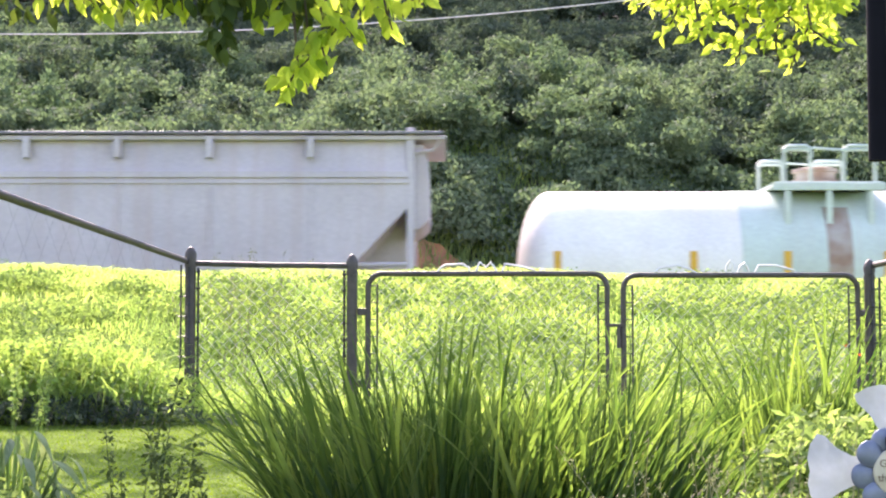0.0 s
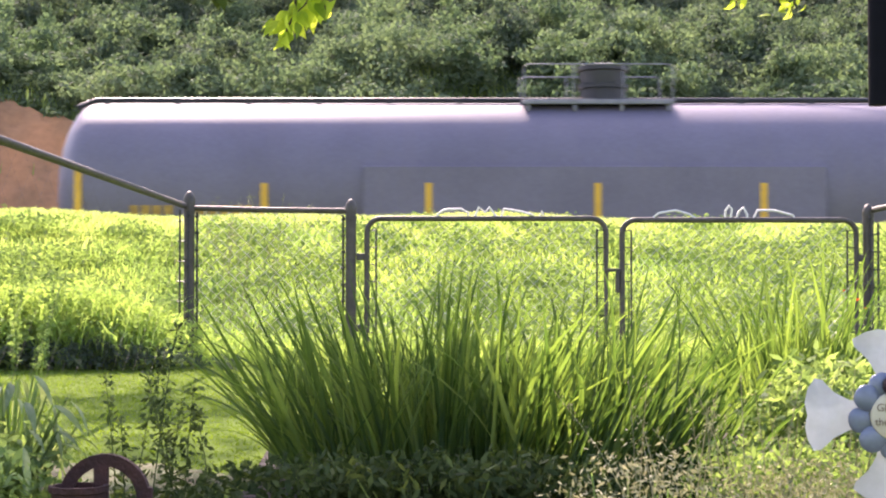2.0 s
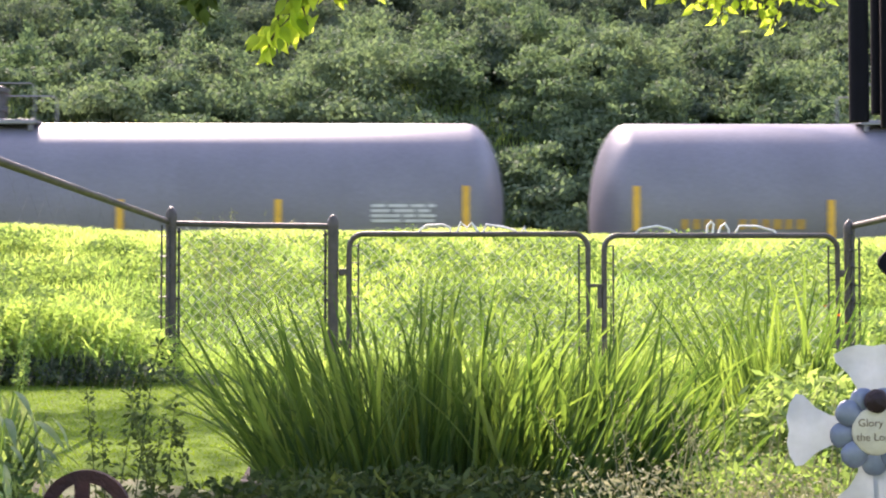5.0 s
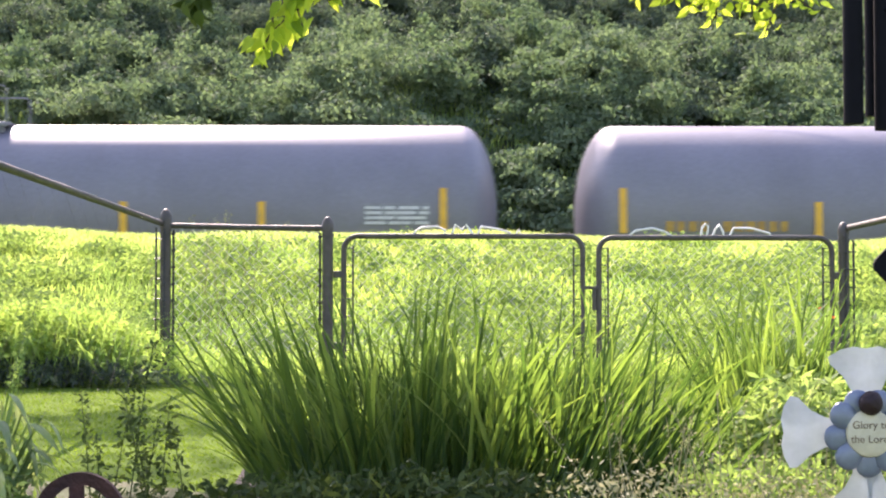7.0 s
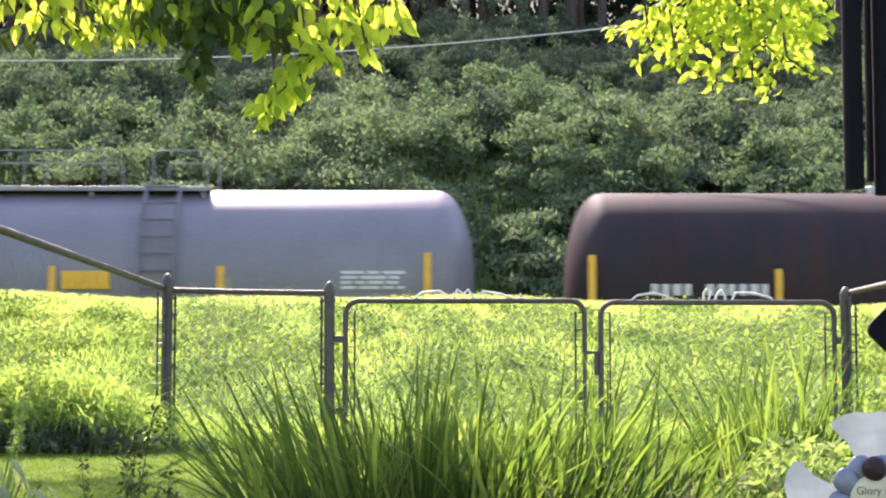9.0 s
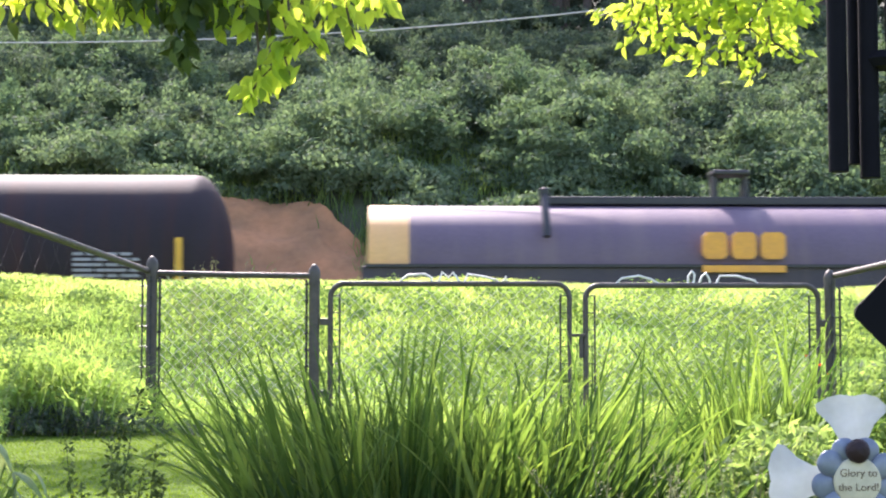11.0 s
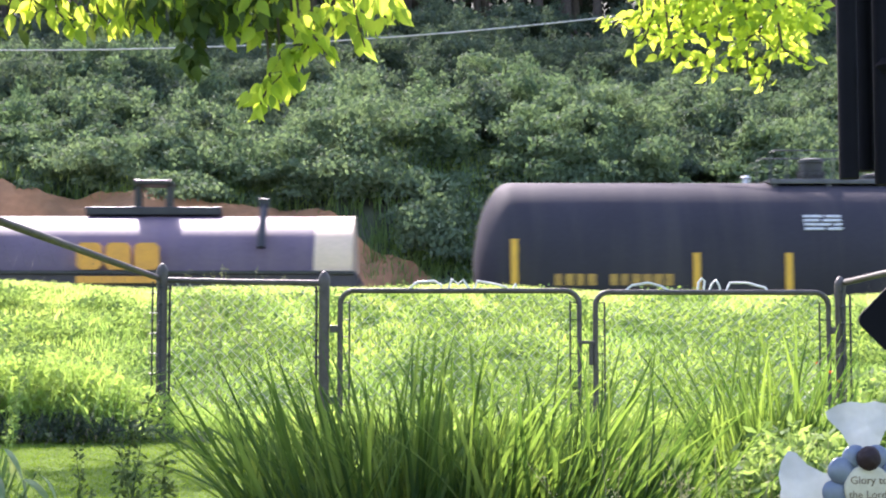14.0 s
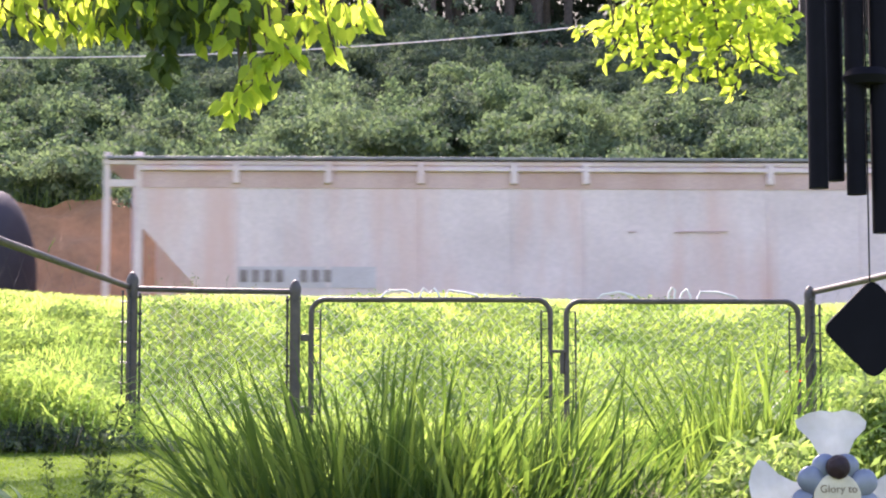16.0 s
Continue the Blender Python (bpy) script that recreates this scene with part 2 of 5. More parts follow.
def raw(name, verts, faces, mat, parent=None, smooth=False):
    """One mesh from numpy arrays: verts (n, 3), faces (m, 3 or 4)."""
    me = bpy.data.meshes.new(name)
    verts, faces = np.asarray(verts, np.float32), np.asarray(faces, np.int32)
    me.vertices.add(len(verts))
    me.vertices.foreach_set("co", verts.ravel())
    k = faces.shape[1]
    me.loops.add(faces.size)
    me.loops.foreach_set("vertex_index", faces.ravel())
    me.polygons.add(len(faces))
    me.polygons.foreach_set("loop_start", np.arange(0, faces.size, k, dtype=np.int32))
    me.update(calc_edges=True)
    me.materials.append(mat)
    if smooth:
        me.polygons.foreach_set("use_smooth", [True] * len(faces))
    ob = new(name, me)
    if parent:
        ob.parent = parent
    return ob


# ---------- lie of the land ----------
def ease(a, b, t):
    t = np.clip(t, 0, 1)
    return a + (b - a) * t * t * (3 - 2 * t)


RAIL_Z, TRACK_Y = -0.55, 27.87


def land(x, y):
    """Height of the ground: garden, rising field with its crest, the track's cutting, the hillside."""
    x, y = np.asarray(x, float), np.asarray(y, float)
    z = np.interp(y, [-400, -10, 0, 7, 11.7, 12.4], [-3, -1.0, -0.75, -0.14, 0.0, 0.02])
    crest = 1.36 - 0.012 * np.clip(x, -12, 12) + 0.03 * np.sin(x * 0.9 + 1) + 0.02 * np.sin(x * 2.3)
    z = np.where(y > 12.4, 0.02 + (crest - 0.02) * np.sin(np.clip((y - 12.4) / 8.2, 0, 1) * np.pi / 2) ** 1.25, z)
    z = np.where(y > 20.6, ease(crest, -0.95, (y - 20.6) / 4.2), z)
    bump = 0.35 * np.sin(x * 0.55 + 0.8) + 0.25 * np.sin(x * 1.3 + y * 0.4) + 0.3 * np.sin(y * 0.7 - x * 0.2)
    hill = np.interp(y, [31.2, 33.0, 35.5, 57, 62, 75, 110, 400], [-0.95, 1.2, 3.65, 11.5, 11.8, 13.2, 30, 60]) + bump * np.clip((y - 33) / 4, 0, 1)
    return np.where(y > 31.2, hill, z)


# ---------- ground, hill, track ----------
def ground_sheet():
    xs = np.concatenate([np.linspace(-900, -40, 18), np.linspace(-36, 36, 121), np.linspace(40, 900, 18)])
    ys = np.concatenate([np.linspace(-400, -5, 14), np.linspace(-3, 80, 250), np.linspace(85, 900, 24)])
    gx, gy = np.meshgrid(xs, ys)
    v = np.stack([gx, gy, land(gx, gy)], -1).reshape(-1, 3)
    w = len(xs)
    i = (np.arange(len(ys) - 1)[:, None] * w + np.arange(w - 1)[None]).ravel()
    ob = raw("ground", v, np.stack([i, i + 1, i + w + 1, i + w], 1), M_SOIL, smooth=True)
    ob.data.materials.append(M_LITTER)
    mid = v[i, 1]
    ob.data.polygons.foreach_set("material_index", ((mid > 31.8) & (mid < 95)).astype(np.int32))
    tagged(ob, "grassy ground rising from garden to wooded hillside", "ground", kind="structure")


def track():
    bm = bmesh.new()
    prof = [(-2.6, -0.93), (-1.7, RAIL_Z - 0.2), (1.7, RAIL_Z - 0.2), (2.6, -0.93)]
    v = [[bm.verts.new((x, TRACK_Y + py, pz)) for py, pz in prof] for x in (-260, 260)]
    for i in range(3):
        bm.faces.new((v[0][i], v[1][i], v[1][i + 1], v[0][i + 1]))
    bm.faces.new(v[0][::-1]), bm.faces.new(v[1])
    tagged(part("ballast_bed", bm, M_BALLAST), "grey crushed stone bed under the railway track", "track bed", kind="structure")
    for s in (-1, 1):
        r = part("rail", boxed(0, TRACK_Y + s * 0.755, RAIL_Z - 0.09, 520, 0.07, 0.16), M_RAIL)
        tagged(r, "rusty steel rail of the railway track", "rail", "railway rails", "structure")


def clay_bank():
    """Bare clay cut behind the track, where the shrubs leave a gap."""
    xs, ts = np.linspace(-13.5, 0.6, 110), np.linspace(0, 1, 34)
    gx, gt = np.meshgrid(xs, ts)
    edge = np.clip((gx + 13.5) / 2, 0, 1) * np.clip((0.6 - gx) / 3.0, 0, 1) ** 0.7
    top = 33.2 + 2.8 * edge + 0.3 * np.sin(gx * 1.7)
    gy = 31.4 + (top - 31.4) * gt
    rough = np.array([noise.noise(Vector((x * 0.9, y * 1.2, 0))) + 0.5 * noise.noise(Vector((x * 3, y * 3, 5))) for x, y in zip(gx.ravel(), gy.ravel())]).reshape(gx.shape)
    gz = land(gx, gy) + 0.26 + 0.24 * rough
    w = len(xs)
    i = (np.arange(len(ts) - 1)[:, None] * w + np.arange(w - 1)[None]).ravel()
    ob = raw("clay_bank", np.stack([gx, gy, gz], -1).reshape(-1, 3), np.stack([i, i + 1, i + w + 1, i + w], 1), M_DIRT, smooth=True)
    tagged(ob, "bare reddish clay bank below the shrubs behind the track", "bank", kind="structure")


def leaf_cloud(rng, centres, radii, counts, size, loose=None, slim=0.28):
    """Small pointed leaves scattered in the outer layer of many lumps. Returns verts and faces."""
    c = np.repeat(centres, counts, 0)
    r = np.repeat(radii, counts, 0)
    n = len(c)
    d = rng.normal(size=(n, 3))
    d /= np.linalg.norm(d, axis=1)[:, None]
    d[:, 2] = np.abs(d[:, 2]) * 1.0 - 0.25 * rng.random(n)
    p = c + d * r * (0.55 + 0.5 * rng.random((n, 1)) ** 0.6)
    a = d + rng.normal(size=(n, 3)) * 0.9 + np.array([0, 0, -0.4])
    face = rng.normal(size=(n, 3))
    if loose is not None:      # leaves lie along the lump's surface, more or less
        face = d / r * r[:, :1] + rng.normal(size=(n, 3)) * loose
        a = np.cross(face, rng.normal(size=(n, 3)))
    a /= np.linalg.norm(a, axis=1)[:, None] + 1e-9
    b = np.cross(face, a) if loose is not None else np.cross(a, face)
    b /= np.linalg.norm(b, axis=1)[:, None] + 1e-9
    s = size * (0.6 + 0.8 * rng.random((n, 1)))
    v = np.stack([p, p + a * s * 0.5 + b * s * slim, p + a * s, p + a * s * 0.5 - b * s * slim], 1).reshape(-1, 3)
    return v, np.arange(4 * n).reshape(-1, 4)


def hillside():
    """Rounded bushes, each of several leafy lumps, taller upslope; paler saplings lower down."""
    rng = np.random.default_rng(3)
    for name, mat, count, lab in (("hillside_shrubs", M_SHRUB, 500, "dense dark green shrubs covering the hillside"),
                                  ("pale_hillside_shrubs", M_SHRUB2, 430, "paler green saplings and vines on the lower hillside")):
        cs, rs, ks = [], [], []
        for _ in range(count):
            y = 38.5 + 19.0 * rng.random() ** 0.9 if mat is M_SHRUB else 32.8 + 12.0 * rng.random() ** 1.15
            x = (rng.random() - 0.5) * (26 + 0.62 * (y - 31))
            edge = min(1, max(0, (x + 13.5) / 2)) * min(1, max(0, (0.6 - x) / 3.0)) ** 0.7
            if edge > 0.02 and y < 33.6 + 2.3 * edge:
                continue
            if y < 34 and mat is M_SHRUB:
                continue
            small = 0.55 if y < 36 else 1.0
            w, h = (0.6 + 0.75 * rng.random()) * small, (0.7 + 1.0 * rng.random() ** 1.6) * small
            g = float(land(x, y))
            lumps = 7 + int(4 * rng.random())
            for _ in range(lumps):
                d = rng.normal(size=3)
                d /= np.linalg.norm(d)
                q = (0.24 + 0.26 * rng.random()) * (0.7 + 0.3 * small)
                cs.append((x + d[0] * w, y + d[1] * w * 0.8, g + 0.15 + h * abs(d[2])))
                rs.append((q * 1.3, q * 1.2, q * 0.85))
                ks.append(int(330 * q * q + 46))
            if rng.random() < 0.33:      # an upright sapling
                q = 0.34 + 0.16 * rng.random()
                for k in range(5):
                    cs.append((x + rng.normal() * 0.1, y, g + 0.5 + 0.36 * k * small))
                    rs.append((q * (1.1 - 0.18 * k),) * 2 + (0.27,))
                    ks.append(int(60 * (1.1 - 0.15 * k)))
        for _ in range(700):      # low vines between the bushes
            y = rng.uniform(37, 58) if mat is M_SHRUB else rng.uniform(33.5, 42)
            x = (rng.random() - 0.5) * (26 + 0.62 * (y - 31))
            edge = min(1, max(0, (x + 13.5) / 2)) * min(1, max(0, (0.6 - x) / 3.0)) ** 0.7
            if edge > 0.02 and y < 34.0 + 2.6 * edge:
                continue
            cs.append((x, y, float(land(x, y)) + 0.05))
            rs.append((0.75, 0.7, 0.34))
            ks.append(120)
        v, f = leaf_cloud(rng, np.array(cs), np.array(rs), (np.array(ks) * 1.6).astype(int), 0.122, 0.6, 0.25)
        tagged(raw(name, v, f, mat), lab, "shrubs", kind="stuff")
    # grassy weeds at the foot of the hill
    n = 26000
    x, y = rng.uniform(-11, 13, n), 31.4 + 3.6 * rng.random(n) ** 1.3
    keep = ~((x < -1.0) & (x > -12) & (rng.random(n) < 0.985))
    x, y = x[keep], y[keep]
    hx, hy = rng.uniform(-13, 13, 14000), rng.uniform(33.5, 41, 14000)
    edge = np.clip((hx + 13.5) / 2, 0, 1) * np.clip((0.6 - hx) / 3.0, 0, 1) ** 0.7
    ok = hy > 33.2 + 2.7 * edge
    x, y = np.concatenate([x, hx[ok]]), np.concatenate([y, hy[ok]])
    foot = np.stack([rng.uniform(-12, 0, 2500), rng.uniform(31.0, 31.9, 2500)])
    x, y = np.concatenate([x, foot[0]]), np.concatenate([y, foot[1]])
    v, f = blades(rng, x, y, 0.25, 0.8, 0.03, 0.6)
    tagged(raw("bank_weeds", v, f, M_WEED), "tall pale weeds at the foot of the bank", "weeds", kind="stuff")


def blades(rng, x, y, h0, h1, width, lean):
    """Bent two-piece grass blades rooted on the ground."""
    n = len(x)
    h = rng.uniform(h0, h1, n)[:, None]
    a = rng.uniform(0, 2 * np.pi, n)
    side = np.stack([np.cos(a), np.sin(a), 0 * a], 1) * width * 0.5
    b = rng.uniform(0, 2 * np.pi, n)
    bend = np.stack([np.cos(b), np.sin(b), 0 * b], 1) * (lean * rng.random((n, 1)) * h)
    p = np.stack([x, y, land(x, y) - 0.01], 1)
    up = np.array([[0, 0, 1.0]])
    m = p + up * h * 0.55 + bend * 0.35
    t = p + up * h * (1 - 0.25 * lean) + bend
    v = np.stack([p - side, p + side, m + side * 0.8, m - side * 0.8, t], 1).reshape(-1, 3)
    i = np.arange(n)[:, None] * 5
    f = np.concatenate([i + [0, 1, 2], i + [0, 2, 3], i + [3, 2, 4]])
    return v, f


def forest():
    rng = np.random.default_rng(8)
    bm = bmesh.new()
    for _ in range(90):
        x, y = rng.uniform(-26, 26), rng.uniform(60, 78)
        z = float(land(x, y))
        h = rng.uniform(7, 11)
        lean = rng.normal(size=2) * 0.3
        tube(bm, [(x, y, z - 0.3), (x + lean[0] * 0.5, y + lean[1] * 0.5, z + h * 0.5), (x + lean[0], y + lean[1], z + h)], [0.2, 0.15, 0.06], 7, False)
    tagged(part("far_tree_trunks", bm, M_BARK, smooth=True), "bare dark trunks of the wood above the hillside", "tree trunks", kind="stuff")
    cs = np.stack([rng.uniform(-32, 32, 700), rng.uniform(60, 84, 700), np.zeros(700)], 1)
    cs[:, 2] = land(cs[:, 0], cs[:, 1]) + rng.uniform(6.0, 13, 700)
    v, f = leaf_cloud(rng, cs, np.full((700, 3), 1.9), np.full(700, 130), 0.42)
    low = np.stack([rng.uniform(-32, 32, 420), rng.uniform(70, 86, 420), np.zeros(420)], 1)
    low[:, 2] = land(low[:, 0], low[:, 1]) + rng.uniform(0, 6.5, 420)
    v2, f2 = leaf_cloud(rng, low, np.full((420, 3), 1.7), np.full(420, 110), 0.4)
    v, f = np.concatenate([v, v2]), np.concatenate([f, f2 + len(v)])
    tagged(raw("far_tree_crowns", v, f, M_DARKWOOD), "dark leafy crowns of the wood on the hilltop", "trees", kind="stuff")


def field():
    rng = np.random.default_rng(5)
    n = 120000
    y = 11.9 + 9.6 * rng.random(n) ** 0.9
    x = (rng.random(n) - 0.5) * (9 + 0.55 * (y - 11))
    clump = np.array([noise.noise(Vector((a * 1.1, b * 1.1, 3))) for a, b in zip(x[::4], y[::4])]).repeat(4)[:n]
    keep = rng.random(n) < 0.75 + 0.5 * clump
    v, f = blades(rng, x[keep], y[keep], 0.05, 0.15, 0.013, 1.1)
    tagged(raw("field_grass", v, f, M_FIELD), "sunlit tall grass of the rising field", "grass", kind="stuff")
    n = 42000
    y = 15.6 + 5.6 * rng.random(n) ** 0.8
    x = (rng.random(n) - 0.5) * (9 + 0.55 * (y - 11))
    keep = rng.random(n) < np.clip((y - 15.6) / 3.4, 0.1, 1)
    v, f = blades(rng, x[keep], y[keep], 0.07, 0.18, 0.014, 1.1)
    tagged(raw("ridge_grass", v, f, M_CREST), "pale lime grass along the field's crest", "grass", kind="stuff")
    cs, rs, ks = [], [], []
    for _ in range(1500):
        yy = 12.0 + 8.6 * rng.random()
        xx = (rng.random() - 0.5) * (9 + 0.55 * (yy - 11))
        if noise.noise(Vector((xx * 1.5, yy * 1.0, 9))) < 0.02 - 0.2 * (yy < 17) + 0.6 * (yy > 18.2):
            continue
        q = 0.08 + 0.17 * rng.random() ** 1.6
        cs.append((xx, yy, float(land(xx, yy)) + q * 0.4))
        rs.append((q * 1.7, q * 1.7, q * 0.75))
        ks.append(int(20 + 1500 * q * q))
    v, f = leaf_cloud(rng, np.array(cs), np.array(rs), np.array(ks) + 30, 0.052, 0.5, 0.24)
    tagged(raw("field_weeds", v, f, M_WEED), "low broad-leaved weeds among the field grass", "weeds", kind="stuff")
    n = 7000
    v, f = blades(rng, rng.uniform(-3.2, 4.2, n), rng.uniform(11.42, 12.1, n), 0.08, 0.30, 0.013, 0.7)
    tagged(raw("fence_line_grass", v, f, M_FIELD), "uncut taller grass along the foot of the fence", "grass", kind="stuff")
    n = 150000
    y = 5.6 + 6.2 * rng.random(n)
    x = (rng.random(n) - 0.5) * (5.5 + 0.5 * (y - 5))
    bed = (x > -0.68) & (y < 6.8)
    bare = ((x + 1.35) / 0.62) ** 2 + ((y - 6.1) / 0.55) ** 2 + 0.5 * np.sin(x * 9 + y * 7) < 1.0
    keep = ~bed & ~(bare & (rng.random(n) < 0.35))
    x, y = x[keep], y[keep]
    v, f = blades(rng, x, y, 0.012, 0.028, 0.009, 1.0)
    tagged(raw("lawn_grass", v, f, M_LAWN), "short mown bright green lawn grass", "lawn", kind="stuff")


def overhead_wire():
    pts = [(x, 31.0, 6.72 + 0.075 * (x + 0.5) + 0.0052 * (x + 0.5) ** 2) for x in np.linspace(-34, 30, 60)]
    w = part("overhead_wire", tubed(pts, 0.015, 6), M_WIRE)
    tagged(w, "thin pale utility wire sagging along the hillside", "wire", kind="structure")


ground_sheet()
track()
clay_bank()
hillside()
forest()
field()
overhead_wire()


def garden_bed():
    xs, ys = np.linspace(-0.7, 2.6, 40), np.linspace(3.2, 6.9, 30)
    gx, gy = np.meshgrid(xs, ys)
    gy = gy + 0.25 * np.sin(gx * 2.1) * (gy - 3.2) / 3.7
    gz = land(gx, gy) + 0.03 + 0.008 * np.sin(gx * 9) * np.sin(gy * 8)
    i = (np.arange(29)[:, None] * 40 + np.arange(39)[None]).ravel()
    ob = raw("garden_bed", np.stack([gx, gy, gz], -1).reshape(-1, 3), np.stack([i, i + 1, i + 41, i + 40], 1), M_MULCH, smooth=True)
    tagged(ob, "dark soil of the planted garden bed", "garden bed", kind="structure")


def bare_patch():
    """Trodden soil at the lawn's near corner."""
    ring, arc = np.linspace(0, 1, 9), np.linspace(0, 2 * math.pi, 49)[:-1]
    rr, aa = np.meshgrid(ring, arc)
    edge = 1 + 0.14 * np.sin(3 * aa + 1) + 0.09 * np.sin(7 * aa) + 0.05 * np.sin(13 * aa)
    gx, gy = -1.35 + 0.62 * rr * edge * np.cos(aa), 6.1 + 0.55 * rr * edge * np.sin(aa)
    gz = land(gx, gy) + 0.012 - 0.03 * rr ** 6 + 0.006 * np.sin(gx * 31) * np.sin(gy * 27)
    f = [(k * 9 + j, k * 9 + j + 1, (k + 1) % 48 * 9 + j + 1, (k + 1) % 48 * 9 + j) for k in range(48) for j in range(8)]
    ob = raw("bare_soil", np.stack([gx, gy, gz], -1).reshape(-1, 3), f, M_PATH, smooth=True)
    tagged(ob, "trodden bare soil at the edge of the lawn", "bare soil", kind="structure")


garden_bed()
bare_patch()


# ---------- fence and gates ----------
FENCE_Y = 11.7
M_SCROLL = material("pale bent wire", (0.82, 0.80, 0.74), (0.7, 0.68, 0.62), 0.45, 0.0, scale=20)


def post(x, y, top, r=0.038, side=0):
    p = thing("fence_post", pose(x, y, float(land(x, y))), "weathered grey steel fence post with domed cap", "fence post", "posts of the garden fence")
    h = top - float(land(x, y))
    part("post_tube", tubed([(0, 0, -0.1), (0, 0, h - 0.05)], r, 14), M_GALV, p, smooth=True)
    part("cap", lathe_z(bmesh.new(), [(r * 1.1, -0.06), (r * 1.12, -0.02), (r * 0.95, 0.0), (r * 0.55, 0.025), (r * 0.15, 0.035)], 14, (0, 0, h - 0.02)), M_GALV, p, "rounded metal cap", True)
    for z in (0.25, 0.55, h - 0.12):
        part("tension_band", lathe_z(bmesh.new(), [(r * 1.12, -0.012), (r * 1.12, 0.012)], 14, (0, 0, z)), M_GALV, p, smooth=True)
    if side:      # extra bar and ties, set beside the post to fit the camera's view
        part("tension_bar", tubed([(side * 0.062, -0.03, 0.05), (side * 0.062, -0.03, h - 0.12)], 0.008, 6), M_BLACK, p)
        for z in np.linspace(0.15, h - 0.2, 7):
            part("wire_tie", tubed([(side * 0.02, -0.035, z), (side * 0.08, -0.04, z)], 0.005, 5), M_BLACK, p)
    return p


def mesh_fabric(a, b, z0, z1, step=0.042, name="chain_link_mesh", r=0.0021, mat=None):
    """Diamond wire mesh between two plan points; z0, z1 are (start, end) heights of its bottom and top."""
    a, b = Vector((*a, 0)), Vector((*b, 0))
    L = (b - a).length
    d = (b - a) / L
    bm = bmesh.new()
    H = max(z1[0] - z0[0], z1[1] - z0[1])
    n = int((L + H) / (2 * step))
    for s in (1, -1):
        for k in range(-int(H / (2 * step)) - 1, n + 2):
            u0 = k * 2 * step
            pts = []
            for j in range(2):
                u, h = (u0, 0.0) if j == 0 else (u0 + H, H)
                pts.append([u, h])
            (ua, ha), (ub, hb) = pts
            if ua < 0:
                ha, ua = ha - ua, 0.0
            if ub > L:
                hb, ub = hb - (ub - L), L
            if ub - ua < 0.02:
                continue
            q = []
            for u, h in ((ua, ha), (ub, hb)):
                uu = u if s > 0 else L - u
                f = uu / L
                lo, hi = z0[0] + (z0[1] - z0[0]) * f, z1[0] + (z1[1] - z1[0]) * f
                p = a + d * uu
                q.append((p.x, p.y + 0.002 * s, lo + h * (hi - lo) / H))
            tube(bm, q, r, 4, False)
    return part(name, bm, mat or M_WIRE)


def rail_run(name, p, q, label, r=0.020, lower=None):
    t = thing(name, pose(*p), label, "fence rail", "rails of the garden fence")
    v = Vector(q) - Vector(p)
    part("rail_tube", tubed([(0, 0, 0), tuple(v * 0.5 + Vector((0, 0, -0.004))), tuple(v)], r, 12), M_GALV, t, smooth=True)
    return t


def fence_panel(p, q, label, step=0.042, r=0.0021):
    """A stretch of mesh with its end bars and wire ties, under a top rail."""
    t = thing("chain_link_fence", pose(0, 0, 0), label, "fence", "mesh stretches of the garden fence")
    g = lambda s: float(land(s[0], s[1])) + 0.03
    m = mesh_fabric(p[:2], q[:2], (g(p), g(q)), (p[2], q[2]), step, r=r, mat=M_GALV if r < 0.001 else M_WIRE)
    m.parent = t
    for e, o in ((p, q), (q, p)):
        d = (Vector(o[:2]) - Vector(e[:2])).normalized() * 0.055
        x, y = e[0] + d.x, e[1] + d.y
        part("tension_bar", tubed([(x, y, g(e)), (x, y, e[2] - 0.03)], 0.009, 6), M_BLACK, t)
        for k in range(9):
            z = g(e) + 0.06 + (e[2] - g(e) - 0.12) * k / 8
            part("wire_tie", lathe_z(bmesh.new(), [(0.012, -0.008), (0.017, 0), (0.012, 0.008)], 8, (x, y, z)), M_BLACK, t)
    return t


